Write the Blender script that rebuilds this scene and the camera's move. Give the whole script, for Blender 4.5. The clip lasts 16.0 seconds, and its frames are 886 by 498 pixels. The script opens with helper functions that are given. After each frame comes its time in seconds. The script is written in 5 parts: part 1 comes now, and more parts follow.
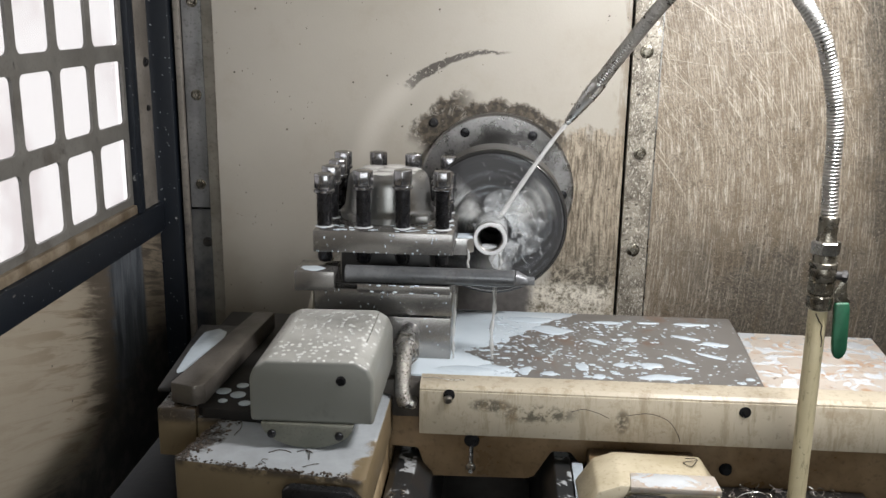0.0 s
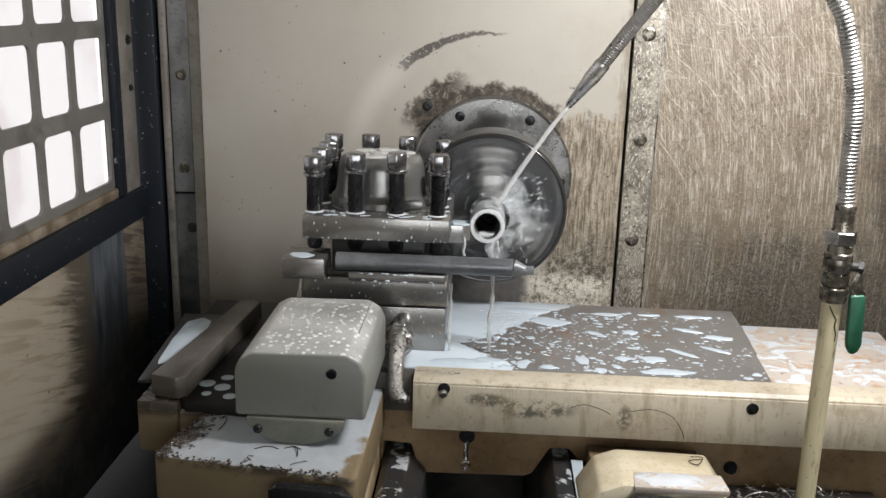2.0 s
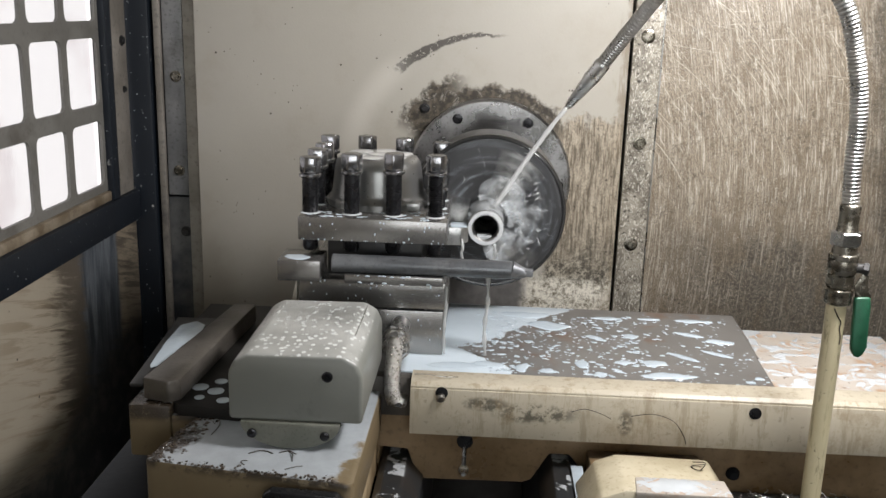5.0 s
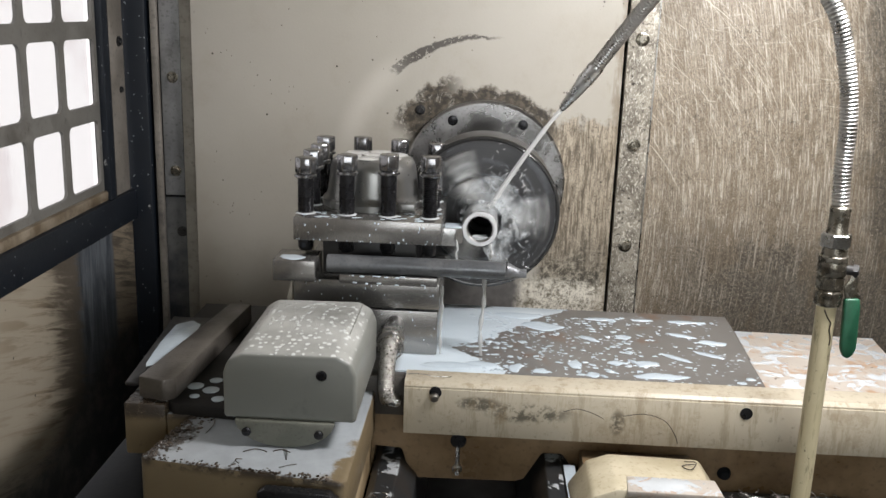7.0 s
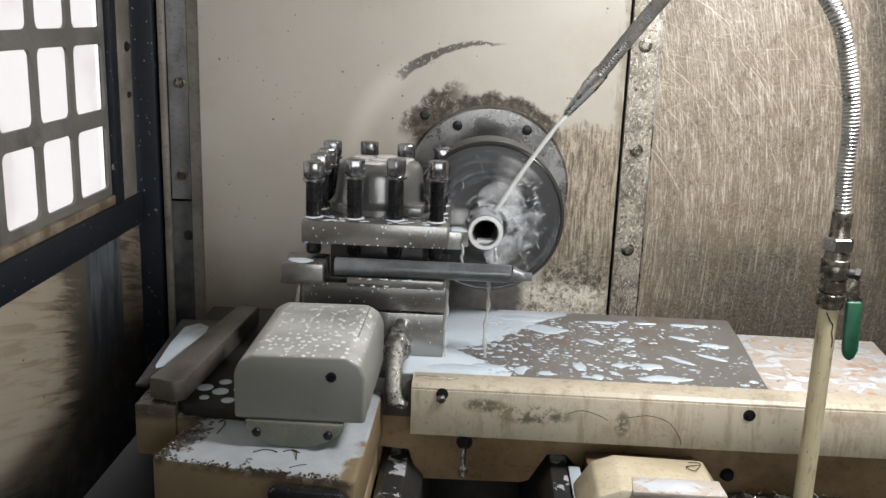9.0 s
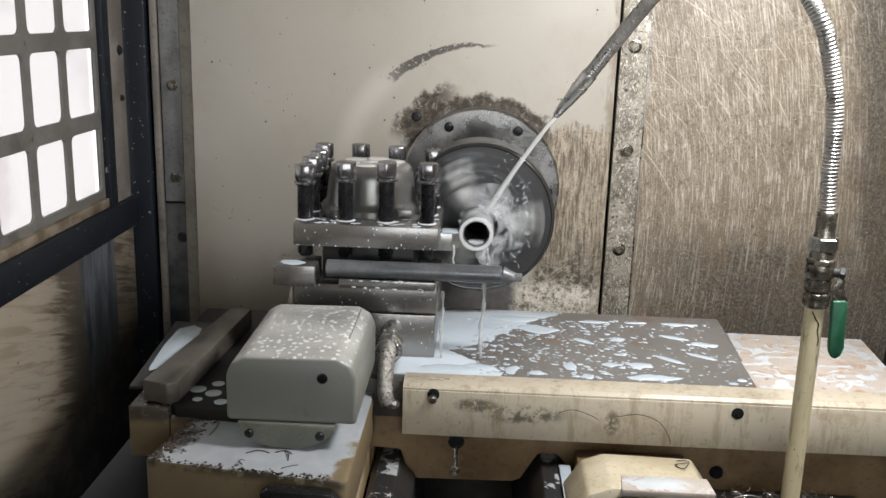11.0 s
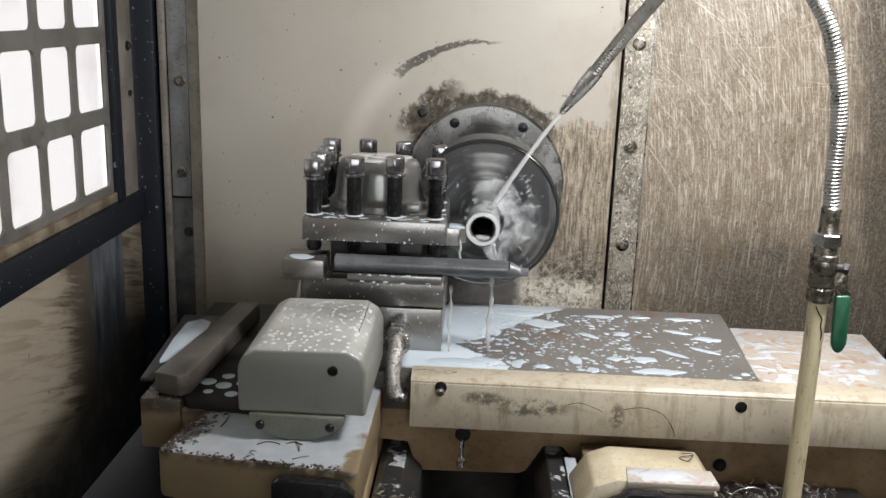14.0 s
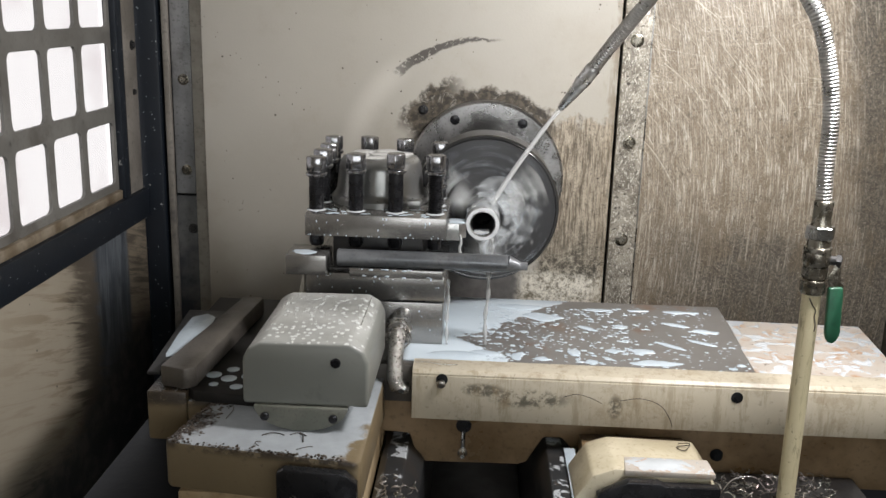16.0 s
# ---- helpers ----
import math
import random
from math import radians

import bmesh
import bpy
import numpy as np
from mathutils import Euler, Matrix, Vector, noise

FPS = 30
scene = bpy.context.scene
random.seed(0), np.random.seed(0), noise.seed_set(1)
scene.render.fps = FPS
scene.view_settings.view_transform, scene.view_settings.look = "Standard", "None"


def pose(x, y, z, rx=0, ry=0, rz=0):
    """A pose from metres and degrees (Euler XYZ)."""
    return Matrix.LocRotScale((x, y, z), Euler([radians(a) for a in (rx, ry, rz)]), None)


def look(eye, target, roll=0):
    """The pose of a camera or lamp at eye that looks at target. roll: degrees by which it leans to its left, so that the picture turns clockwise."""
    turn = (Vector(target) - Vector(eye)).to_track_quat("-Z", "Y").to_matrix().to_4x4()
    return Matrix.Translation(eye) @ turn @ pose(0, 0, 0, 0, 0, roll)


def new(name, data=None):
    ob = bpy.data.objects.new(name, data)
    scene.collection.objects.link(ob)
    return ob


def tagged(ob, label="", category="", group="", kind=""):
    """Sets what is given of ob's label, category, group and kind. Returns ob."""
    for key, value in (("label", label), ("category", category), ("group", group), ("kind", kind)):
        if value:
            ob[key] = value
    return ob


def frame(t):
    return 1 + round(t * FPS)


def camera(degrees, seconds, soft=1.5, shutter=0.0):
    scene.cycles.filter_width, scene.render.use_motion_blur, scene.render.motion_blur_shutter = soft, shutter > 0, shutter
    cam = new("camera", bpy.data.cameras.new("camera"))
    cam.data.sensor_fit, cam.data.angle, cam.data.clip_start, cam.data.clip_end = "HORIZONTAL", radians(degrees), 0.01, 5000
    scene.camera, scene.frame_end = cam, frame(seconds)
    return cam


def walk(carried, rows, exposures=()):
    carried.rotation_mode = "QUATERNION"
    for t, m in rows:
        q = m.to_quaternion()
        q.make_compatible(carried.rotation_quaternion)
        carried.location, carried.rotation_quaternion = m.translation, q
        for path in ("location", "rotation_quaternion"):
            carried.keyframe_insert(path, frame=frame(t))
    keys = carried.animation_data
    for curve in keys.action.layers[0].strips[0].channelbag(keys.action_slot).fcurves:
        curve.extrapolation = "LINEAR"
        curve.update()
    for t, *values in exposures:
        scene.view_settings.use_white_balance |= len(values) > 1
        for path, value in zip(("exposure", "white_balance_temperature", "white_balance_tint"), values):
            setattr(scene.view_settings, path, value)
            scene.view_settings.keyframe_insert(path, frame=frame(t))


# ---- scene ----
cam = camera(51.1, 16.0, 1.5, 0.5)
PATH = [
    (0, (0.246, -1.253, 1.489), (0.124, 0.678, 0.982), 0.9),
    (0.5, (0.249, -1.249, 1.488), (0.134, 0.68, 0.972), 1.0),
    (1, (0.246, -1.235, 1.484), (0.141, 0.693, 0.96), 1.2),
    (1.5, (0.237, -1.218, 1.479), (0.14, 0.709, 0.951), 1.5),
    (2, (0.231, -1.201, 1.471), (0.139, 0.726, 0.944), 1.6),
    (2.5, (0.229, -1.188, 1.462), (0.136, 0.741, 0.941), 1.7),
    (3, (0.229, -1.185, 1.461), (0.136, 0.745, 0.947), 1.7),
    (3.5, (0.23, -1.184, 1.459), (0.136, 0.748, 0.949), 1.7),
    (4, (0.225, -1.184, 1.456), (0.135, 0.748, 0.948), 1.7),
    (6.5, (0.231, -1.192, 1.458), (0.155, 0.741, 0.952), 1.9),
    (7, (0.231, -1.194, 1.458), (0.155, 0.74, 0.954), 2.0),
    (7.5, (0.229, -1.196, 1.457), (0.155, 0.739, 0.958), 2.0),
    (8, (0.228, -1.2, 1.458), (0.154, 0.736, 0.962), 2.1),
    (8.5, (0.224, -1.205, 1.458), (0.152, 0.732, 0.966), 2.1),
    (9, (0.221, -1.209, 1.459), (0.148, 0.728, 0.966), 2.1),
    (11.5, (0.231, -1.218, 1.466), (0.164, 0.718, 0.968), 1.7),
    (12, (0.227, -1.216, 1.463), (0.158, 0.719, 0.961), 1.6),
    (12.5, (0.224, -1.214, 1.463), (0.155, 0.719, 0.954), 1.7),
    (13, (0.22, -1.216, 1.464), (0.154, 0.716, 0.952), 1.8),
    (13.5, (0.22, -1.222, 1.465), (0.155, 0.711, 0.956), 1.9),
    (14, (0.219, -1.232, 1.467), (0.155, 0.702, 0.963), 2.0),
    (14.5, (0.217, -1.241, 1.467), (0.154, 0.695, 0.969), 1.9),
    (15, (0.216, -1.254, 1.47), (0.151, 0.682, 0.972), 1.9),
    (15.5, (0.217, -1.256, 1.468), (0.151, 0.679, 0.967), 1.8),
    (16, (0.223, -1.253, 1.469), (0.153, 0.68, 0.959), 1.7),
]
walk(cam, [(t, look(e, a, r)) for t, e, a, r in PATH])

# ---------------------------------------------------------------- light
world = bpy.data.worlds.new("world")
scene.world = world
world.use_nodes = True
world.node_tree.nodes["Background"].inputs[0].default_value = (0.80, 0.88, 1.0, 1)
world.node_tree.nodes["Background"].inputs[1].default_value = 0.2


def area_lamp(name, eye, target, sx, sy, watts, colour):
    d = bpy.data.lights.new(name, "AREA")
    d.shape, d.size, d.size_y, d.energy, d.color = "RECTANGLE", sx, sy, watts, colour
    ob = new(name, d)
    ob.matrix_world = look(eye, target)
    return ob


# the machine's lamp under the roof, and an added fill lamp at the tailstock end
area_lamp("machine_lamp", (0.74, -0.30, 1.76), (0.32, 0.16, 0.90), 0.26, 0.12, 13.0, (1.0, 0.978, 0.985))
area_lamp("fill_light", (0.50, -1.62, 1.40), (0.30, 0.43, 1.08), 0.9, 0.5, 6.3, (0.95, 0.98, 1.0))
scene.view_settings.exposure = 0.12


# ---------------------------------------------------------------- materials
class Mat:
    """A small node builder round one Principled shader."""

    def __init__(self, name, rough=0.5, metal=0.0, coat=0.0):
        self.m = bpy.data.materials.new(name)
        self.m.use_nodes = True
        self.t = self.m.node_tree
        self.p = self.t.nodes["Principled BSDF"]
        self.p.inputs["Roughness"].default_value = rough
        self.p.inputs["Metallic"].default_value = metal
        self.p.inputs["Coat Weight"].default_value = coat
        self.co = self.t.nodes.new("ShaderNodeTexCoord").outputs["Object"]

    def put(self, socket, value):
        if isinstance(value, bpy.types.NodeSocket):
            self.t.links.new(value, socket)
        elif isinstance(value, (tuple, list)) and len(value) == 3 and socket.type == "RGBA":
            socket.default_value = (*value, 1)
        else:
            socket.default_value = value

    def math(self, op, a, b=0.0, c=0.0):
        n = self.t.nodes.new("ShaderNodeMath")
        n.operation = op
        for s, v in zip(n.inputs, (a, b, c)):
            self.put(s, v)
        return n.outputs[0]

    def ramp(self, v, lo, hi, a=0.0, b=1.0):
        n = self.t.nodes.new("ShaderNodeMapRange")
        n.interpolation_type = "SMOOTHSTEP"
        for s, x in zip(n.inputs, (v, lo, hi, a, b)):
            self.put(s, x)
        return n.outputs[0]

    def mix(self, f, a, b):
        n = self.t.nodes.new("ShaderNodeMix")
        n.data_type = "RGBA"
        self.put(n.inputs[0], f), self.put(n.inputs[6], a), self.put(n.inputs[7], b)
        return n.outputs[2]

    def xyz(self, v=None):
        n = self.t.nodes.new("ShaderNodeSeparateXYZ")
        self.put(n.inputs[0], v or self.co)
        return n.outputs

    def vec(self, x, y, z):
        n = self.t.nodes.new("ShaderNodeCombineXYZ")
        for s, v in zip(n.inputs, (x, y, z)):
            self.put(s, v)
        return n.outputs[0]

    def scaled(self, s, shift=(0, 0, 0), v=None):
        n = self.t.nodes.new("ShaderNodeMapping")
        self.put(n.inputs[0], v or self.co)
        n.inputs[1].default_value, n.inputs[3].default_value = shift, s
        return n.outputs[0]

    def noise(self, scale, detail=4.0, rough=0.6, v=None, warp=0.0):
        n = self.t.nodes.new("ShaderNodeTexNoise")
        self.put(n.inputs["Vector"], v or self.co)
        n.inputs["Scale"].default_value, n.inputs["Detail"].default_value = scale, detail
        n.inputs["Roughness"].default_value, n.inputs["Distortion"].default_value = rough, warp
        return n.outputs[0]

    def cells(self, scale, v=None, feature="F1"):
        n = self.t.nodes.new("ShaderNodeTexVoronoi")
        n.feature = feature
        self.put(n.inputs["Vector"], v or self.co)
        n.inputs["Scale"].default_value = scale
        return n.outputs["Distance"]

    def colour(self, v):
        self.put(self.p.inputs["Base Color"], v)
        return self

    def roughness(self, v):
        self.put(self.p.inputs["Roughness"], v)
        return self

    def bump(self, h, strength=0.3, dist=0.002):
        n = self.t.nodes.new("ShaderNodeBump")
        n.inputs["Strength"].default_value, n.inputs["Distance"].default_value = strength, dist
        self.put(n.inputs["Height"], h)
        self.t.links.new(n.outputs[0], self.p.inputs["Normal"])
        return self


def worn(name, c1, c2, rough=0.5, metal=0.0, scale=18.0, dark=(0.03, 0.025, 0.02), grime=0.5, bump=0.15, coat=0.0):
    """Paint or metal with blotches, fine grain and grime."""
    m = Mat(name, rough, metal, coat)
    big, fine = m.noise(scale, 5), m.noise(scale * 14, 3)
    c = m.mix(m.ramp(big, 0.35, 0.65), c1, c2)
    c = m.mix(m.math("MULTIPLY", m.ramp(fine, 0.52, 0.72), 0.35), c, dark)
    c = m.mix(m.math("MULTIPLY", m.ramp(m.noise(scale * 0.45, 6, 0.7), 0.52, 0.72), grime), c, dark)
    m.colour(c)
    m.roughness(m.ramp(big, 0.3, 0.7, max(rough - 0.12, 0.05), min(rough + 0.15, 1)))
    return m.bump(fine, bump, 0.001).m


def plain(name, c, rough=0.5, metal=0.0, coat=0.0):
    m = Mat(name, rough, metal, coat)
    f = m.noise(60, 4)
    m.colour(m.mix(f, [x * 0.88 for x in c], [min(x * 1.1, 1) for x in c]))
    m.roughness(m.ramp(f, 0.3, 0.7, max(rough - 0.1, 0.03), min(rough + 0.1, 1)))
    return m.bump(m.noise(300, 2), 0.1, 0.0005).m


AX, AZ = 0.235, 1.165          # spindle axis


def polar(m):
    x, y, z = m.xyz()[0:3]
    dx, dz = m.math("SUBTRACT", x, AX), m.math("SUBTRACT", z, AZ)
    r = m.math("SQRT", m.math("ADD", m.math("MULTIPLY", dx, dx), m.math("MULTIPLY", dz, dz)))
    return x, z, r, m.math("ARCTAN2", dz, dx)


def headstock_paint():
    m = Mat("headstock_cream_paint", 0.42)
    x, z, r, a = polar(m)
    n1, n2, n3 = m.noise(5, 5), m.noise(40, 5, 0.65), m.noise(220, 3)
    c = m.mix(n1, (0.365, 0.343, 0.292), (0.455, 0.43, 0.374))
    # brown film thrown off in blotches
    c = m.mix(m.math("MULTIPLY", m.ramp(m.noise(9, 6, 0.7), 0.5, 0.75), 0.25), c, (0.30, 0.25, 0.18))
    # lower-left corner browned: dirt and the corner's soft shadow, both in the colour
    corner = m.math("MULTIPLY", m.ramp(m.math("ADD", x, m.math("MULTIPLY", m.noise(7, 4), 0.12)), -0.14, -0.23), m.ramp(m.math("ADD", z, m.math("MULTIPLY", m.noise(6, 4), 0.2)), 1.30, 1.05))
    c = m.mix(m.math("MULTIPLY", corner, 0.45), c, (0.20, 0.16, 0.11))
    # rubbed bare and streaked beside the flange
    streak = m.noise(1, 6, 0.75, m.scaled((230, 230, 24)))
    edge = m.math("ADD", m.math("MULTIPLY", m.math("SUBTRACT", n2, 0.5), 0.10), z)
    low = m.math("MULTIPLY", m.ramp(edge, 1.285, 1.262), m.ramp(m.math("ADD", x, m.math("MULTIPLY", n2, 0.05)), 0.345, 0.375))
    bare = m.mix(m.ramp(streak, 0.36, 0.62), (0.11, 0.088, 0.06), (0.44, 0.38, 0.29))
    bare = m.mix(m.math("MULTIPLY", m.ramp(m.noise(330, 5, 0.8), 0.50, 0.62), 0.7), bare, (0.075, 0.062, 0.046))
    bare = m.mix(m.ramp(m.math("ADD", z, m.math("MULTIPLY", m.noise(25, 4), 0.12)), 1.16, 1.04), bare,
                 m.mix(m.ramp(m.noise(110, 9, 0.85), 0.45, 0.60), (0.04, 0.035, 0.026), (0.42, 0.38, 0.30)))
    c = m.mix(low, c, bare)
    # pebbled dried coolant at the foot
    foot = m.math("MULTIPLY", m.ramp(m.math("ADD", z, m.math("MULTIPLY", n2, 0.03)), 1.01, 0.985), m.ramp(x, 0.27, 0.31))
    c = m.mix(foot, c, m.mix(m.ramp(m.noise(110, 9, 0.85), 0.40, 0.56), (0.15, 0.13, 0.09), (0.74, 0.70, 0.60)))
    # dark patch under the chuck: oily grime and the chuck's shadow, painted in
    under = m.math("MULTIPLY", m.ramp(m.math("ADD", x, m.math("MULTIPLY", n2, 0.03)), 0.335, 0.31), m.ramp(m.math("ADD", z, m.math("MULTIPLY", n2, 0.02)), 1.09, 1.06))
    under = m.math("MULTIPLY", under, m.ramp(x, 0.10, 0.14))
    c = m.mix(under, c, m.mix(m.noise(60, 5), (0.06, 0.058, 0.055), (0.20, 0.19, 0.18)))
    # black oily ring above the flange
    band = m.math("MULTIPLY", m.ramp(m.math("ADD", r, m.math("MULTIPLY", m.math("SUBTRACT", n2, 0.5), 0.045)), 0.168, 0.156),
                  m.math("MULTIPLY", m.ramp(a, 0.45, 0.8), m.ramp(a, 2.75, 2.55)))
    wide = m.math("MULTIPLY", m.ramp(m.math("ADD", r, m.math("MULTIPLY", m.math("SUBTRACT", n2, 0.5), 0.06)), 0.196, 0.182),
                  m.math("MULTIPLY", m.ramp(a, 1.75, 2.05), m.ramp(a, 2.72, 2.5)))
    scorch = m.math("MULTIPLY", m.math("MAXIMUM", band, wide), m.ramp(m.noise(48, 5, 0.7, None, 1.0), 0.28, 0.46))
    c = m.mix(scorch, c, m.mix(m.ramp(m.noise(90, 4), 0.4, 0.65), (0.032, 0.026, 0.018), (0.10, 0.082, 0.058)))
    run = m.math("MULTIPLY", m.ramp(m.math("ADD", x, m.math("MULTIPLY", m.math("SUBTRACT", m.noise(24, 5, 0.7), 0.5), 0.07)), 0.440, 0.462), m.ramp(m.noise(1, 5, 0.7, m.scaled((60, 60, 9))), 0.42, 0.6))
    c = m.mix(m.math("MULTIPLY", run, 0.7), c, (0.20, 0.155, 0.10))
    # one swung smear, thick at its left end
    w = m.ramp(a, 1.45, 2.2, 0.0008, 0.0085)
    off = m.math("ABSOLUTE", m.math("SUBTRACT", m.math("ADD", r, m.math("MULTIPLY", m.math("SUBTRACT", n2, 0.5), 0.018)), 0.246))
    arc = m.math("MULTIPLY", m.ramp(m.math("SUBTRACT", off, w), 0.0025, -0.001), m.math("MULTIPLY", m.ramp(a, 1.45, 1.62), m.ramp(m.math("ADD", a, m.math("MULTIPLY", m.math("SUBTRACT", m.noise(90, 3), 0.5), 0.16)), 2.33, 2.26)))
    arc = m.math("MULTIPLY", arc, m.ramp(m.noise(120, 4, 0.7), 0.36, 0.46))
    c = m.mix(m.math("MULTIPLY", arc, 0.93), c, (0.055, 0.048, 0.04))
    # wiped halo inside the smear
    halo = m.math("MULTIPLY", m.ramp(m.math("ABSOLUTE", m.math("SUBTRACT", r, 0.250)), 0.035, 0.0), m.math("MULTIPLY", m.ramp(a, 2.1, 2.4), m.ramp(a, 3.2, 2.8)))
    c = m.mix(m.math("MULTIPLY", halo, 0.3), c, (0.75, 0.72, 0.65))
    # scattered specks
    dots = m.math("MULTIPLY", m.ramp(m.cells(38, None), 0.085, 0.05), m.ramp(m.noise(13, 2), 0.50, 0.58))
    tiny = m.math("MULTIPLY", m.ramp(m.cells(95, m.scaled((1.0, 1.0, 0.6))), 0.10, 0.06), m.ramp(m.noise(10, 3), 0.54, 0.62))
    c = m.mix(m.math("MAXIMUM", dots, tiny), c, (0.05, 0.04, 0.03))
    m.colour(c)
    m.roughness(m.ramp(m.math("MAXIMUM", low, scorch), 0, 1, 0.38, 0.6))
    return m.bump(m.math("ADD", n3, m.math("MULTIPLY", low, streak)), 0.18, 0.0015).m


def scraped_panel():
    m = Mat("scraped_brown_panel", 0.5, 0.0)
    x, z, r, a = polar(m)
    # the streaks run down the sheet, bowed a little away from the chuck
    fx, fz = m.math("ADD", x, 0.90), m.math("SUBTRACT", z, 1.08)
    bow = m.math("SQRT", m.math("ADD", m.math("MULTIPLY", fx, fx), m.math("MULTIPLY", fz, fz)))
    pol = m.vec(m.math("MULTIPLY", bow, 300.0), m.math("MULTIPLY", z, 11.0), 0.0)
    pol2 = m.vec(m.math("MULTIPLY", bow, 420.0), m.math("MULTIPLY", z, 22.0), 3.0)
    s1, s2 = m.noise(1, 6, 0.7, pol, 0.6), m.noise(1, 4, 0.7, pol2, 0.4)
    base = m.mix(m.noise(7, 5), (0.225, 0.175, 0.118), (0.40, 0.335, 0.25))
    base = m.mix(m.math("MULTIPLY", m.ramp(m.noise(330, 6, 0.85), 0.44, 0.60), 0.85), base, (0.11, 0.09, 0.066))
    c = m.mix(m.math("MULTIPLY", m.math("MULTIPLY", m.ramp(s1, 0.47, 0.66), m.ramp(m.noise(11, 4, 0.6), 0.30, 0.58, 0.25, 1.0)), 0.8), base, (0.64, 0.58, 0.475))
    c = m.mix(m.math("MULTIPLY", m.ramp(s2, 0.56, 0.62), 0.7), c, (0.72, 0.67, 0.58))
    # long crossing scratches near the top
    top = m.ramp(m.math("ADD", z, m.math("MULTIPLY", m.noise(8, 3), 0.1)), 1.28, 1.40)
    for tilt, cut in ((0.10, 0.645), (-0.14, 0.655), (0.45, 0.675)):
        u = m.math("ADD", m.math("MULTIPLY", x, math.cos(tilt)), m.math("MULTIPLY", z, math.sin(tilt)))
        v = m.math("SUBTRACT", m.math("MULTIPLY", z, math.cos(tilt)), m.math("MULTIPLY", x, math.sin(tilt)))
        cross = m.noise(1, 3, 0.65, m.vec(m.math("MULTIPLY", u, 6.0), m.math("MULTIPLY", v, 210.0), 20 * tilt), 1.0)
        c = m.mix(m.math("MULTIPLY", m.math("MULTIPLY", m.ramp(cross, cut + 0.01, cut + 0.05), top), 0.65), c, (0.74, 0.68, 0.57))
    # thin arcs swept round the spindle side, high on the sheet
    for k, (cx, cz, cut) in enumerate(((0.30, 1.02, 0.635), (0.36, 1.12, 0.645), (0.10, 1.00, 0.645))):
        ax, az = m.math("SUBTRACT", x, cx), m.math("SUBTRACT", z, cz)
        ring = m.math("SQRT", m.math("ADD", m.math("MULTIPLY", ax, ax), m.math("MULTIPLY", az, az)))
        turn = m.math("ARCTAN2", az, ax)
        arc = m.noise(1, 3, 0.6, m.vec(m.math("MULTIPLY", ring, 430.0), m.math("MULTIPLY", turn, 2.2), 7.0 * k), 0.5)
        c = m.mix(m.math("MULTIPLY", m.math("MULTIPLY", m.ramp(arc, cut, cut + 0.035), m.ramp(turn, 0.15, 0.5)), 0.75), c, (0.74, 0.68, 0.57))
    # wet black grime at the foot; the sheet also darkens towards its far edge
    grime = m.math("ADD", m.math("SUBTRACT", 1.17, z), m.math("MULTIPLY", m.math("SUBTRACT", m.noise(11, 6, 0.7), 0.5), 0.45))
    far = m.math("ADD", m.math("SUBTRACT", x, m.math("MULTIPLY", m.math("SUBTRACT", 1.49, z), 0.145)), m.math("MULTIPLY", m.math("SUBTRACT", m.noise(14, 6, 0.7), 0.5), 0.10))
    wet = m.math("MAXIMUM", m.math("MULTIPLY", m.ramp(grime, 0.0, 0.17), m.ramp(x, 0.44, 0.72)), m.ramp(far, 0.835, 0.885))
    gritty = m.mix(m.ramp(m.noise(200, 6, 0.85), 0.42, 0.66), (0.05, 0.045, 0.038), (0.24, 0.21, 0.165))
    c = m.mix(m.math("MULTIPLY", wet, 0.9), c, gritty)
    c = m.mix(m.math("MULTIPLY", m.math("MULTIPLY", wet, m.ramp(s1, 0.55, 0.66)), 0.55), c, (0.50, 0.45, 0.36))
    blot = m.noise(1, 6, 0.7, m.scaled((26, 26, 11)), 0.7)
    c = m.mix(m.math("MULTIPLY", m.ramp(blot, 0.50, 0.64), 0.5), c, (0.15, 0.115, 0.075))
    pits = m.math("MULTIPLY", m.ramp(m.noise(120, 8, 0.85), 0.53, 0.60), m.ramp(m.noise(9, 4), 0.35, 0.6))
    c = m.mix(m.math("MULTIPLY", pits, 0.7), c, (0.07, 0.058, 0.042))
    grit = m.math("MULTIPLY", m.ramp(m.noise(420, 4, 0.8), 0.52, 0.62), m.ramp(z, 1.50, 1.05, 0.35, 0.75))
    c = m.mix(grit, c, (0.070, 0.057, 0.042))
    c = m.mix(m.math("MULTIPLY", m.ramp(m.noise(380, 3, 0.7, m.scaled((1, 1, 1), (3.1, 1.7, 0.4))), 0.62, 0.70), 0.6), c, (0.70, 0.65, 0.55))
    m.colour(c)
    m.roughness(m.ramp(s1, 0.4, 0.7, 0.35, 0.6))
    return m.bump(m.math("ADD", s1, m.noise(200, 3)), 0.25, 0.0012).m


def scratched_strip():
    m = Mat("scratched_joint_strip", 0.38, 0.25)
    v = m.noise(1, 4, 0.7, m.scaled((110, 110, 55)), 3.5)
    c = m.mix(m.ramp(m.noise(30, 5, 0.7), 0.38, 0.62), (0.17, 0.15, 0.12), (0.40, 0.365, 0.30))
    c = m.mix(m.ramp(v, 0.54, 0.60), c, (0.72, 0.69, 0.60))
    c = m.mix(m.ramp(m.noise(150, 4), 0.55, 0.68), c, (0.06, 0.05, 0.04))
    m.colour(c)
    return m.bump(v, 0.3, 0.001).m


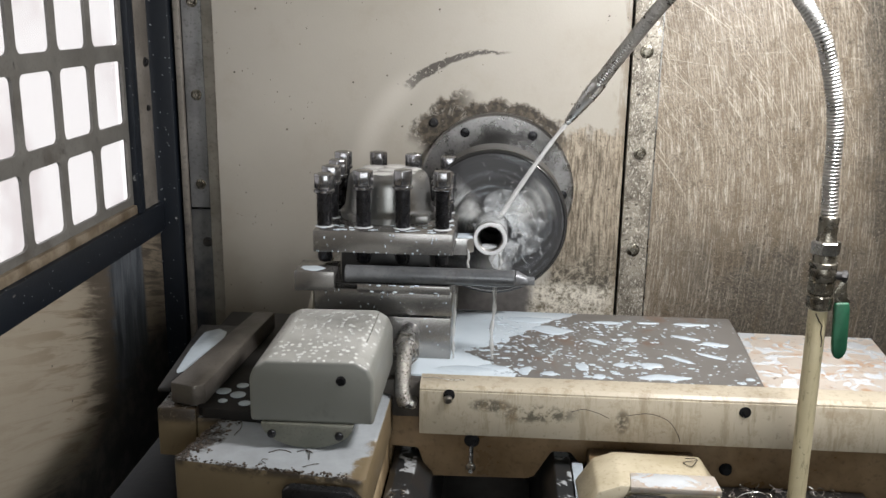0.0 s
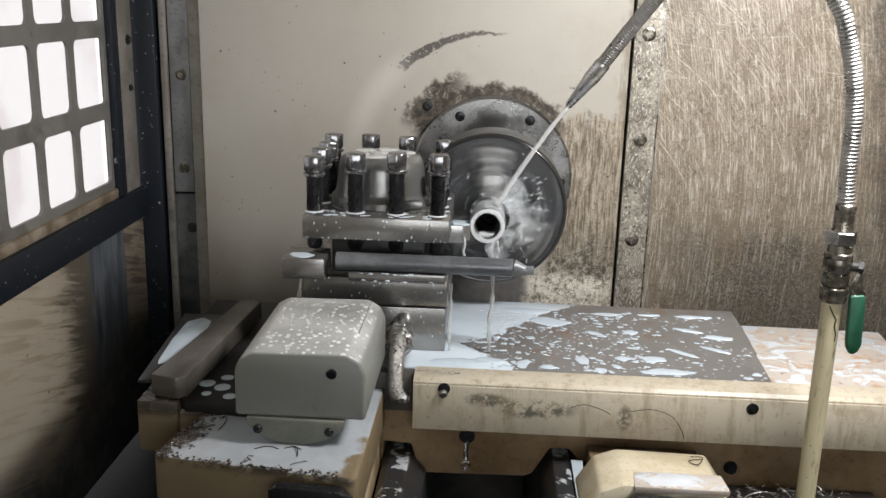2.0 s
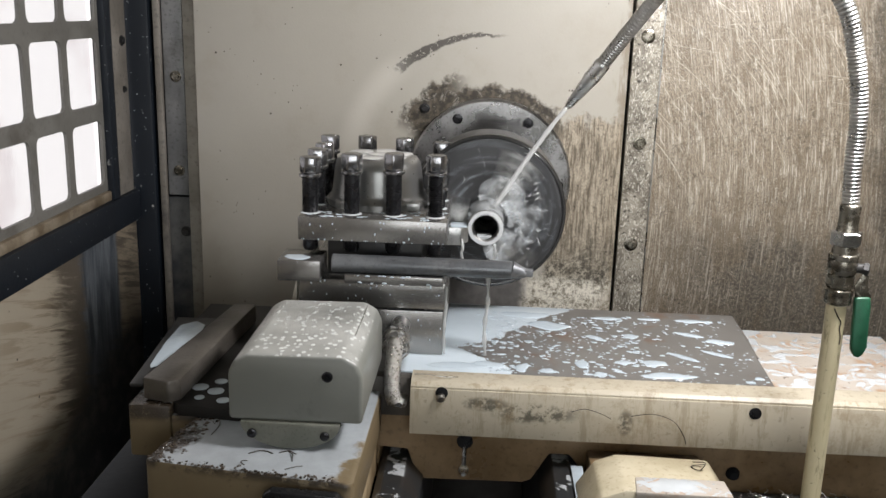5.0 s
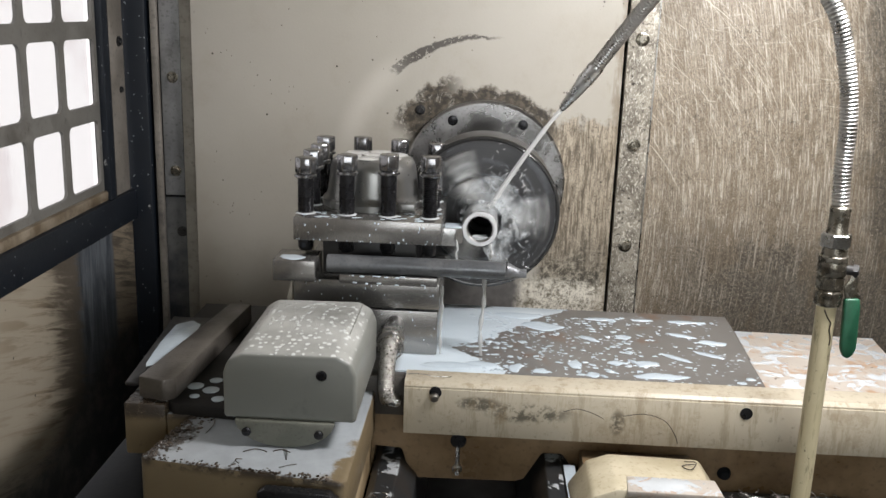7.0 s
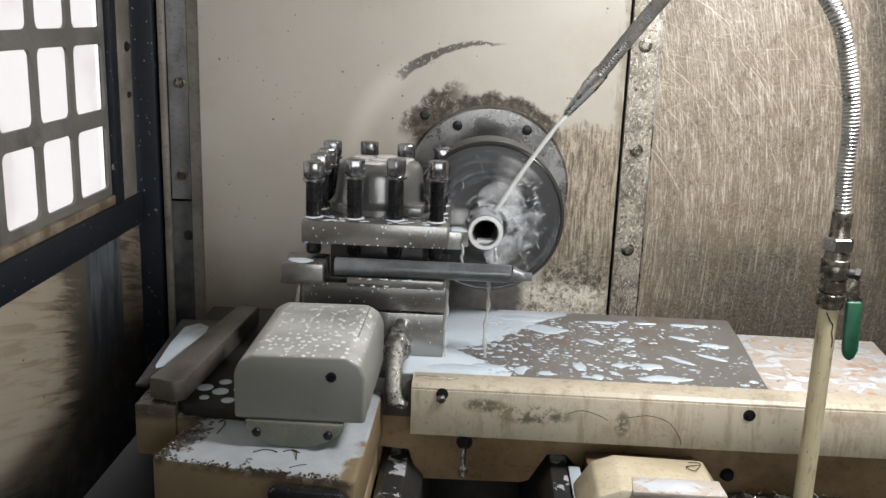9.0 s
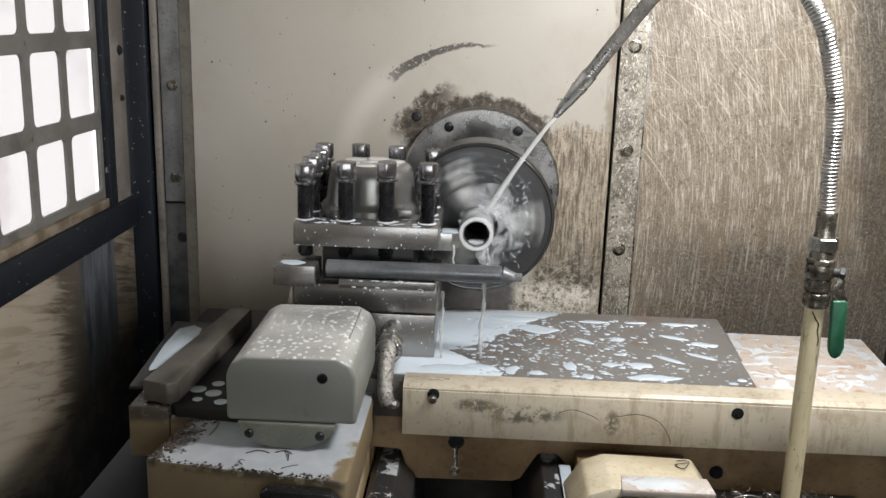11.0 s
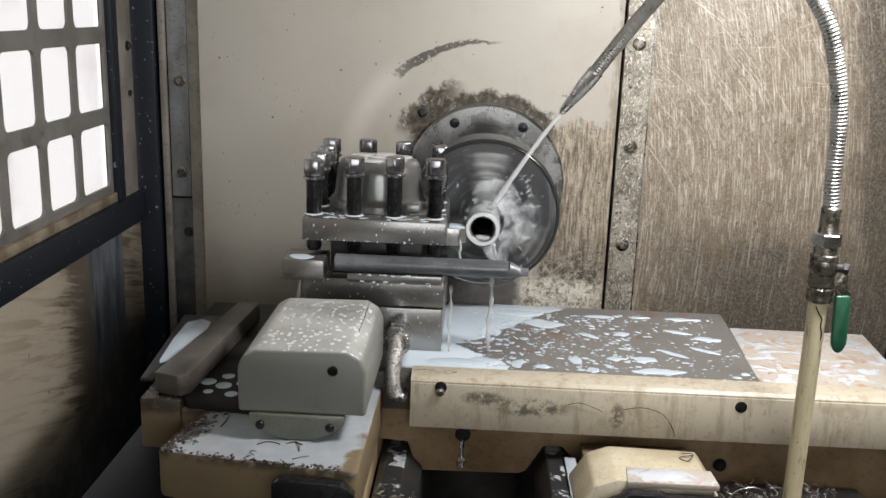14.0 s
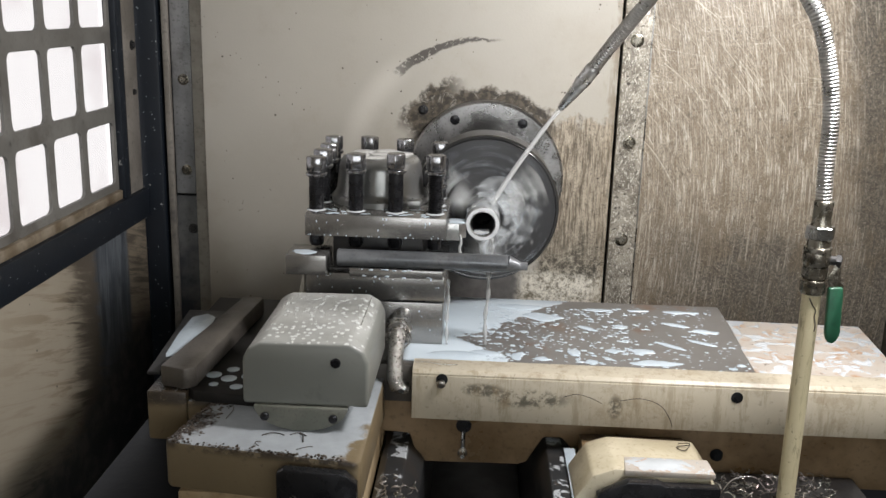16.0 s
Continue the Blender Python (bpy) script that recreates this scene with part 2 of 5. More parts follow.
def wet_slide():
    """Ground cast iron, wet with milky coolant that beads and pools."""
    m = Mat("wet_slide_steel", 0.45, 0.35)
    x, y, z = m.xyz()[0:3]
    iron = m.mix(m.noise(14, 5), (0.155, 0.148, 0.138), (0.225, 0.217, 0.205))
    iron = m.mix(m.math("MULTIPLY", m.ramp(m.noise(9, 4, 0.7), 0.55, 0.7), 0.6), iron, (0.19, 0.10, 0.05))
    n = m.math("MULTIPLY", m.math("SUBTRACT", m.noise(26, 4, 0.6), 0.5), 0.10)
    bow = m.math("MULTIPLY", m.math("ABSOLUTE", m.math("SUBTRACT", y, 0.005)), 0.9)
    near = m.ramp(m.math("SUBTRACT", m.math("ADD", x, n), bow), 0.204, 0.200)
    near = m.math("MULTIPLY", near, m.ramp(x, 0.12, 0.14))
    beads = m.ramp(m.math("ADD", m.cells(110, m.scaled((0.7, 1.1, 1.0))), m.math("MULTIPLY", m.noise(40, 2), 0.5)), 0.43, 0.40)
    milk = m.math("MAXIMUM", near, m.math("MULTIPLY", beads, m.ramp(m.noise(9, 2), 0.40, 0.5)))
    m.colour(m.mix(milk, iron, m.mix(m.noise(14, 3), (0.46, 0.535, 0.59), (0.62, 0.69, 0.735))))
    m.roughness(m.ramp(milk, 0, 1, 0.42, 0.16))
    m.put(m.p.inputs["Metallic"], m.ramp(milk, 0, 1, 0.35, 0.0))
    return m.bump(m.math("ADD", milk, m.math("MULTIPLY", m.noise(240, 2), 0.12)), 0.45, 0.0012).m


def wetted(name, c1, c2, milk_level=0.56, scale=16.0, rough=0.5, rust=0.5, metal=0.0):
    """Paint or iron with milky puddles and rust stains."""
    m = Mat(name, rough, metal)
    c = m.mix(m.noise(12, 5), c1, c2)
    c = m.mix(m.math("MULTIPLY", m.ramp(m.noise(18, 6, 0.7), 0.48, 0.66), rust), c, (0.34, 0.19, 0.09))
    c = m.mix(m.ramp(m.noise(130, 4, 0.7), 0.6, 0.72), c, (0.07, 0.05, 0.035))
    milk = m.ramp(m.noise(scale, 4, 0.6, None, 0.8), milk_level, milk_level + 0.025)
    normal = m.t.nodes.new("ShaderNodeNewGeometry").outputs["Normal"]
    milk = m.math("MULTIPLY", milk, m.ramp(m.xyz(normal)[2], 0.7, 0.9))
    m.colour(m.mix(milk, c, m.mix(m.noise(30, 4), (0.40, 0.42, 0.43), (0.62, 0.66, 0.69))))
    m.roughness(m.ramp(milk, 0, 1, rough, 0.15))
    return m.bump(m.math("ADD", milk, m.math("MULTIPLY", m.noise(200, 3), 0.2)), 0.35, 0.001).m


def beaded(name, c1, c2, rough=0.4, amount=0.5, metal=0.0, lift=0.8, spatter=0.0, bead_scale=125, film=0.0):
    """A painted or ground surface whose top is covered in milky beads."""
    m = Mat(name, rough, metal)
    c = m.mix(m.noise(10, 5), c1, c2)
    c = m.mix(m.math("MULTIPLY", m.ramp(m.noise(24, 6, 0.7), 0.55, 0.75), 0.35), c, [v * 0.35 for v in c1])
    up = m.ramp(m.xyz(m.t.nodes.new("ShaderNodeNewGeometry").outputs["Normal"])[2], 0.3, 0.9)
    # upward faces paled: a milky film, plus the light from above in the colour
    c = m.mix(m.math("MULTIPLY", up, m.math("MULTIPLY", m.ramp(m.noise(14, 3), 0.0, 0.8), film * 1.3)), c, (0.60, 0.60, 0.57))
    v = m.scaled((1.0, 0.75, 1.0))
    bead = m.ramp(m.math("ADD", m.cells(bead_scale, v), m.math("MULTIPLY", m.noise(60, 2), 0.55)), amount + 0.05, amount)
    normal = m.t.nodes.new("ShaderNodeNewGeometry").outputs["Normal"]
    bead = m.math("MULTIPLY", bead, m.ramp(m.xyz(normal)[2], 0.55, lift))
    fine = m.math("MULTIPLY", m.ramp(m.cells(150), 0.17, 0.12), m.ramp(m.noise(45, 3), 0.50, 0.58))
    bead = m.math("MAXIMUM", bead, m.math("MULTIPLY", fine, spatter))
    m.colour(m.mix(m.math("MULTIPLY", bead, 0.75), c, (0.74, 0.76, 0.74)))
    m.roughness(m.ramp(bead, 0, 1, rough, 0.14))
    return m.bump(m.math("ADD", bead, m.math("MULTIPLY", m.noise(260, 3), 0.15)), 0.4, 0.0012).m


def door_paint():
    """Cream paint brushed with brown streaks, a blue-grey smear down the far end and a sooty foot, with shade painted
    in.
    """
    m = Mat("door_cream_paint", 0.45)
    x, y, z = m.xyz()[0:3]
    along = m.math("ADD", z, m.math("MULTIPLY", y, 0.30))
    run = m.noise(1, 6, 0.7, m.vec(m.math("MULTIPLY", y, 7.0), m.math("MULTIPLY", along, 75.0), 0.0), 0.9)
    down = m.noise(1, 5, 0.7, m.vec(m.math("MULTIPLY", y, 60.0), m.math("MULTIPLY", z, 7.0), 2.0), 0.6)
    wob = m.math("MULTIPLY", m.math("SUBTRACT", run, 0.5), 0.30)
    c = m.mix(m.noise(4, 4), (0.29, 0.25, 0.19), (0.37, 0.33, 0.26))
    c = m.mix(m.math("MULTIPLY", m.ramp(run, 0.46, 0.62), m.ramp(y, -0.15, 0.12, 0.25, 0.8)), c, (0.20, 0.155, 0.10))
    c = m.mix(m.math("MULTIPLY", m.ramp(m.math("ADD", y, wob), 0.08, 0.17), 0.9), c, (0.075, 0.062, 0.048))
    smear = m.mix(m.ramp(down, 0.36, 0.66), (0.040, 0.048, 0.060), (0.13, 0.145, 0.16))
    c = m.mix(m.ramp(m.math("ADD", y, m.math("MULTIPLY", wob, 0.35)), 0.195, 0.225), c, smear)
    end = m.ramp(m.math("ADD", y, m.math("MULTIPLY", wob, 0.10)), 0.348, 0.360)
    c = m.mix(end, c, m.mix(m.ramp(run, 0.44, 0.60), (0.27, 0.225, 0.165), (0.09, 0.075, 0.058)))
    # dark foot: sooty stain and the shade low on the door together
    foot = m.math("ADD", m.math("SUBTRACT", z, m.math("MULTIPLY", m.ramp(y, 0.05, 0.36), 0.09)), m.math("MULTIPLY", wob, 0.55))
    soot_shade = m.mix(m.ramp(m.noise(30, 5, 0.7), 0.42, 0.66), (0.035, 0.036, 0.038), (0.13, 0.122, 0.108))
    c = m.mix(m.math("MULTIPLY", m.ramp(foot, 0.80, 0.75), 0.95), c, soot_shade)
    c = m.mix(m.ramp(m.cells(20), 0.05, 0.03), c, (0.05, 0.04, 0.03))
    m.colour(c)
    return m.bump(m.math("ADD", m.noise(120, 3), m.math("MULTIPLY", run, 0.5)), 0.15, 0.001).m


def ledge_paint():
    """Ochre paint under a grey milky film, both darkened for shade, with oily crust at the outer edges."""
    m = Mat("shaded_wet_saddle_paint", 0.4)
    x, y, z = m.xyz()[0:3]
    up = m.ramp(m.xyz(m.t.nodes.new("ShaderNodeNewGeometry").outputs["Normal"])[2], 0.7, 0.9)
    # ochre and milk tones carry the shade on the saddle's left side
    c = m.mix(m.noise(12, 5), (0.120, 0.090, 0.050), (0.185, 0.142, 0.082))
    c = m.mix(m.math("MULTIPLY", m.ramp(m.noise(130, 4, 0.7), 0.6, 0.72), 0.6), c, (0.07, 0.05, 0.035))
    wob = m.math("MULTIPLY", m.math("SUBTRACT", m.noise(22, 5, 0.65), 0.5), 0.14)
    milk = m.math("MULTIPLY", up, m.ramp(m.math("ADD", m.math("ADD", x, m.math("MULTIPLY", y, -0.35)), wob), 0.212, 0.190))
    c = m.mix(milk, c, m.mix(m.noise(26, 4), (0.22, 0.235, 0.245), (0.42, 0.45, 0.47)))
    left = m.ramp(m.math("ADD", m.math("ADD", x, m.math("MULTIPLY", y, -0.16)), wob), -0.038, -0.058)
    rim = m.ramp(m.math("ADD", m.math("ADD", y, m.math("MULTIPLY", x, 0.135)), m.math("MULTIPLY", wob, 0.22)), -0.3235, -0.3285)
    dirt = m.math("MULTIPLY", m.math("MAXIMUM", left, rim), m.ramp(m.noise(70, 5, 0.7), 0.36, 0.5))
    dirt = m.math("MULTIPLY", dirt, m.ramp(m.math("ADD", z, m.math("MULTIPLY", wob, 0.05)), 0.972, 0.983))
    c = m.mix(dirt, c, (0.035, 0.026, 0.018))
    m.colour(c)
    m.roughness(m.ramp(milk, 0, 1, 0.42, 0.2))
    return m.bump(m.math("ADD", m.math("MULTIPLY", dirt, m.noise(150, 3)), m.math("MULTIPLY", m.noise(200, 3), 0.15)), 0.6, 0.002).m


# near-black with hardly any reflection
def dull_black():
    m = Mat("dull_black_coat", 0.7)
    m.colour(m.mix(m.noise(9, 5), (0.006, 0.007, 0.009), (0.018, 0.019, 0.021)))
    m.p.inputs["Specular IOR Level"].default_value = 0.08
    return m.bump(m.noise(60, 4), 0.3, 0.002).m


def oil_black():
    m = Mat("oil_blackened_plate", 0.5)
    m.colour(m.mix(m.noise(14, 5), (0.007, 0.007, 0.007), (0.022, 0.020, 0.018)))
    m.p.inputs["Specular IOR Level"].default_value = 0.22
    return m.bump(m.noise(90, 4), 0.25, 0.001).m


def pipe_paint():
    m = Mat("yellowed_cream_pipe", 0.4)
    c = m.mix(m.noise(30, 5), (0.52, 0.45, 0.275), (0.64, 0.575, 0.39))
    runs = m.noise(1, 6, 0.75, m.scaled((120, 120, 14)), 0.8)
    c = m.mix(m.math("MULTIPLY", m.ramp(runs, 0.54, 0.66), 0.7), c, (0.13, 0.10, 0.06))
    c = m.mix(m.ramp(m.noise(140, 4, 0.7), 0.64, 0.72), c, (0.05, 0.04, 0.03))
    m.colour(c)
    return m.bump(m.noise(160, 3), 0.15, 0.001).m


def guard_paint():
    m = Mat("guard_cream_paint", 0.4)
    x, y, z = m.xyz()[0:3]
    c = m.mix(m.noise(9, 5), (0.43, 0.38, 0.285), (0.55, 0.50, 0.40))
    c = m.mix(m.math("MULTIPLY", m.ramp(m.noise(130, 4, 0.7), 0.58, 0.7), 0.4), c, (0.16, 0.12, 0.08))
    spots = m.noise(75, 5, 0.75)
    for cx, cz, rx, rz in ((0.300, 0.9745, 0.055, 0.014), (0.4125, 0.9680, 0.010, 0.018), (0.240, 0.984, 0.03, 0.010)):
        d = m.math("ADD", m.math("POWER", m.math("DIVIDE", m.math("SUBTRACT", x, cx), rx), 2.0), m.math("POWER", m.math("DIVIDE", m.math("SUBTRACT", z, cz), rz), 2.0))
        rub = m.math("MULTIPLY", m.ramp(d, 1.3, 0.2), m.ramp(spots, 0.42, 0.58))
        c = m.mix(m.math("MULTIPLY", rub, 0.85), c, (0.06, 0.055, 0.04))
    drip = m.math("MULTIPLY", m.ramp(m.noise(1, 5, 0.7, m.scaled((60, 60, 9))), 0.50, 0.66), 0.5)
    c = m.mix(m.math("MULTIPLY", m.ramp(m.noise(26, 6, 0.75), 0.50, 0.66), 0.45), c, (0.27, 0.20, 0.12))
    c = m.mix(drip, c, (0.24, 0.18, 0.10))
    m.colour(c)
    return m.bump(m.noise(160, 3), 0.15, 0.001).m


def navy_paint():
    m = Mat("navy_paint", 0.5)
    c = m.mix(m.noise(16, 5), (0.004, 0.006, 0.010), (0.011, 0.016, 0.024))
    c = m.mix(m.ramp(m.noise(60, 5, 0.7), 0.66, 0.72), c, (0.34, 0.34, 0.33))
    c = m.mix(m.ramp(m.cells(85), 0.10, 0.06), c, (0.45, 0.48, 0.5))
    m.colour(c)
    return m.bump(m.noise(140, 3), 0.2, 0.001).m


def chuck_face():
    m = Mat("wet_chuck_iron", 0.33, 0.75)
    x, y, z = m.xyz()[0:3]
    r = m.math("SQRT", m.math("ADD", m.math("MULTIPLY", x, x), m.math("MULTIPLY", z, z)))
    rings = m.noise(1, 3, 0.6, m.vec(m.math("MULTIPLY", r, 160.0), y, 0.0))
    c = m.mix(rings, (0.045, 0.045, 0.047), (0.10, 0.10, 0.102))
    drops = m.math("MULTIPLY", m.ramp(m.cells(60), 0.16, 0.1), m.ramp(m.noise(16, 3), 0.5, 0.6))
    c = m.mix(drops, c, (0.82, 0.86, 0.88))
    m.colour(c)
    m.put(m.p.inputs["Metallic"], m.ramp(drops, 0, 1, 0.75, 0.0))
    return m.bump(rings, 0.15, 0.001).m


def coolant(name, alpha, c=(0.86, 0.90, 0.92)):
    m = Mat(name, 0.18)
    m.colour(m.mix(m.noise(90, 3), [v * 0.85 for v in c], c))
    m.p.inputs["Alpha"].default_value = alpha
    return m.bump(m.noise(160, 2), 0.3, 0.001).m


def wispy(name, top):
    """Torn thin coolant: its cover is broken up by soft noise."""
    m = Mat(name, 0.3)
    m.colour((0.84, 0.88, 0.90))
    x, y, z = m.xyz()[0:3]
    r = m.math("SQRT", m.math("ADD", m.math("MULTIPLY", x, x), m.math("MULTIPLY", z, z)))
    n = m.noise(24, 4, 0.55, None, 0.8)
    thin = m.ramp(r, 0.095, 0.028, 0.0, 1.0)
    m.put(m.p.inputs["Alpha"], m.math("MULTIPLY", m.ramp(n, 0.40, 0.74, 0.0, top), thin))
    return m.bump(m.noise(160, 2), 0.3, 0.001).m


def glow(name, c1, c2, strength):
    m = Mat(name)
    c = m.mix(m.ramp(m.noise(2.2, 4, 0.6), 0.5, 0.66), c1, c2)
    m.colour((0.0, 0.0, 0.0))
    m.put(m.p.inputs["Emission Color"], c)
    m.p.inputs["Emission Strength"].default_value = strength
    return m.m


def clear_pane():
    m = bpy.data.materials.new("clear_pane")
    m.use_nodes = True
    t = m.node_tree
    t.nodes.clear()
    out, mix = t.nodes.new("ShaderNodeOutputMaterial"), t.nodes.new("ShaderNodeMixShader")
    a, b = t.nodes.new("ShaderNodeBsdfTransparent"), t.nodes.new("ShaderNodeBsdfGlossy")
    a.inputs[0].default_value = (0.93, 0.92, 0.92, 1)
    b.inputs["Roughness"].default_value = 0.1
    mix.inputs[0].default_value = 0.06
    t.links.new(a.outputs[0], mix.inputs[1]), t.links.new(b.outputs[0], mix.inputs[2]), t.links.new(mix.outputs[0], out.inputs[0])
    return m


HEAD, PANEL, STRIP, SLIDE = headstock_paint(), scraped_panel(), scratched_strip(), wet_slide()
DOOR, NAVY, CHUCK, PANE = door_paint(), navy_paint(), chuck_face(), clear_pane()
GUARD = guard_paint()
CAST = worn("saddle_ochre_paint", (0.26, 0.185, 0.10), (0.38, 0.295, 0.18), 0.42, 0, 12, (0.06, 0.04, 0.022), 0.8)
LEDGE = ledge_paint()
SIDEPLATE = wetted("wet_rusty_plate", (0.36, 0.32, 0.275), (0.47, 0.43, 0.38), 0.515, 36, 0.4, 0.8)
BOXPAINT = beaded("box_grey_paint", (0.15, 0.154, 0.138), (0.185, 0.19, 0.17), 0.38, 0.56, film=0.42)
FLANGEPAINT = worn("flange_grey_paint", (0.13, 0.135, 0.11), (0.18, 0.18, 0.15), 0.45, 0, 20)
POST = beaded("post_ground_steel", (0.21, 0.203, 0.195), (0.32, 0.312, 0.30), 0.27, 0.44, 0.8, 0.9, 0.9)
POSTLOW = beaded("post_base_steel", (0.21, 0.205, 0.198), (0.33, 0.322, 0.31), 0.27, 0.36, 0.8, 0.9, 0.7)
BAR = worn("grey_tool_steel", (0.12, 0.127, 0.135), (0.19, 0.197, 0.205), 0.4, 0.5, 20, grime=0.3)
DULLBLACK = dull_black()
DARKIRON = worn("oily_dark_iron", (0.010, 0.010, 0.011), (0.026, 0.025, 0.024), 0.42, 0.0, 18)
WAYIRON = wetted("wet_way_iron", (0.016, 0.018, 0.020), (0.042, 0.044, 0.046), 0.56, 34, 0.3, 0.03, 0.3)
GIB = worn("brown_gib_steel", (0.085, 0.076, 0.065), (0.135, 0.122, 0.105), 0.4, 0.4, 16, grime=0.35)
# saddle ochre browned by dirt and by painted shade under the guard
SHADEDCAST = worn("shaded_dirty_ochre_paint", (0.15, 0.098, 0.050), (0.25, 0.175, 0.10), 0.36, 0, 11, (0.04, 0.027, 0.016), 0.7)
INFILLIRON = worn("dark_infill_iron", (0.035, 0.031, 0.027), (0.075, 0.066, 0.056), 0.4, 0.2, 16, grime=0.4)
OILBLACK = oil_black()
CREAM = worn("wing_cream_paint", (0.41, 0.355, 0.24), (0.52, 0.465, 0.34), 0.42, 0, 14, (0.20, 0.13, 0.07), 0.4)
BLACK = plain("black_oxide", (0.022, 0.022, 0.024), 0.28, 0.6)
BOLTHEAD = plain("bright_black_bolt", (0.30, 0.30, 0.31), 0.17, 0.95)
STEEL = plain("bright_steel", (0.62, 0.62, 0.61), 0.3, 1.0)
SATIN = worn("satin_steel", (0.40, 0.40, 0.39), (0.55, 0.545, 0.53), 0.3, 1.0, 25, grime=0.3)
RIM = plain("polished_rim", (0.05, 0.05, 0.05), 0.2, 0.5)
FLANGE = worn("flange_steel", (0.25, 0.247, 0.24), (0.40, 0.393, 0.385), 0.27, 0.9, 14, grime=0.4)
DOME = beaded("dome_satin_metal", (0.20, 0.20, 0.195), (0.30, 0.30, 0.29), 0.28, 0.42, 0.75, 0.95, 0.3)
BRONZE = worn("oily_brass_fitting", (0.15, 0.135, 0.105), (0.30, 0.28, 0.235), 0.22, 0.85, 70, grime=0.7)
PIPE = pipe_paint()
GREEN = worn("green_vinyl", (0.008, 0.065, 0.032), (0.014, 0.10, 0.05), 0.4, 0, 40, grime=0.35)
RUSTY = worn("rust_stained_cream", (0.14, 0.105, 0.065), (0.28, 0.235, 0.175), 0.55, 0, 30, (0.08, 0.05, 0.03), 0.6)
EDGE = worn("worn_taupe_paint", (0.17, 0.153, 0.13), (0.25, 0.228, 0.20), 0.5, 0, 10, (0.02, 0.02, 0.025), 0.8)
STAINED = worn("navy_stained_steel", (0.028, 0.032, 0.040), (0.13, 0.13, 0.125), 0.45, 0.1, 9, (0.012, 0.013, 0.016), 0.8)
RETURN = worn("dirty_cream_fold", (0.25, 0.23, 0.19), (0.36, 0.335, 0.285), 0.45, 0, 9, (0.06, 0.05, 0.04), 0.6)
BRAID = worn("braided_steel", (0.29, 0.28, 0.255), (0.42, 0.405, 0.375), 0.34, 0.85, 220, (0.09, 0.085, 0.075), 0.35, 0.6)
HOSE = worn("hose_steel", (0.46, 0.455, 0.44), (0.62, 0.61, 0.59), 0.34, 0.95, 30, grime=0.3)
GREY = worn("grey_zinc_strip", (0.26, 0.265, 0.27), (0.36, 0.36, 0.36), 0.4, 0.5, 12)
LATTICE = worn("grey_lattice", (0.135, 0.13, 0.118), (0.175, 0.17, 0.155), 0.5, 0, 16, (0.06, 0.05, 0.04), 0.6)
JET, MIST, MILK = coolant("milky_coolant", 0.55, (0.60, 0.61, 0.60)), coolant("coolant_spray", 0.22), coolant("coolant_film", 1.0, (0.50, 0.575, 0.63))
CRUST = worn("oily_brown_crust", (0.025, 0.018, 0.012), (0.07, 0.05, 0.035), 0.3, 0, 60)
SHEETMILK = coolant("coolant_sheet", 0.5)
RIMMILK = coolant("rim_milk", 0.85, (0.74, 0.76, 0.77))
WISP = wispy("coolant_wisp", 0.55)
CAPFILM = coolant("cap_film", 1.0, (0.62, 0.62, 0.60))
SWARF = plain("steel_swarf", (0.36, 0.34, 0.31), 0.3, 1.0)
HAIR = plain("dark_swarf", (0.06, 0.05, 0.04), 0.4, 0.5)
OUTSIDE = glow("bright_hall", (1.0, 0.985, 0.99), (0.84, 0.79, 0.80), 1.12)
CONCRETE = worn("concrete", (0.25, 0.25, 0.24), (0.33, 0.33, 0.32), 0.7, 0, 3)
SHEET = worn("enclosure_cream_sheet", (0.50, 0.46, 0.38), (0.58, 0.54, 0.46), 0.45, 0, 5)


# ---------------------------------------------------------------- mesh helpers
def smooth(bm, degrees=35):
    for f in bm.faces:
        f.smooth = True
    for e in bm.edges:
        if len(e.link_faces) == 2 and e.calc_face_angle(0) > radians(degrees):
            e.smooth = False
    return bm


def prism(poly, axis, lo, hi, bevel=0.0, seg=2):
    """A flat outline, drawn in the two other axes, drawn out from lo to hi."""
    bm = bmesh.new()
    put = {"x": lambda a, b, h: (h, a, b), "y": lambda a, b, h: (a, h, b), "z": lambda a, b, h: (a, b, h)}[axis]
    low, top = [bm.verts.new(put(a, b, lo)) for a, b in poly], [bm.verts.new(put(a, b, hi)) for a, b in poly]
    bm.faces.new(low), bm.faces.new(top)
    for i in range(len(poly)):
        j = (i + 1) % len(poly)
        bm.faces.new((low[i], low[j], top[j], top[i]))
    bmesh.ops.recalc_face_normals(bm, faces=bm.faces)
    if bevel:
        bmesh.ops.bevel(bm, geom=list(bm.edges), offset=bevel, segments=seg, affect="EDGES", profile=0.5, clamp_overlap=True)
    return smooth(bm)


def box(x0, x1, y0, y1, z0, z1, bevel=0.0015, seg=2):
    return prism([(x0, y0), (x1, y0), (x1, y1), (x0, y1)], "z", z0, z1, bevel, seg)


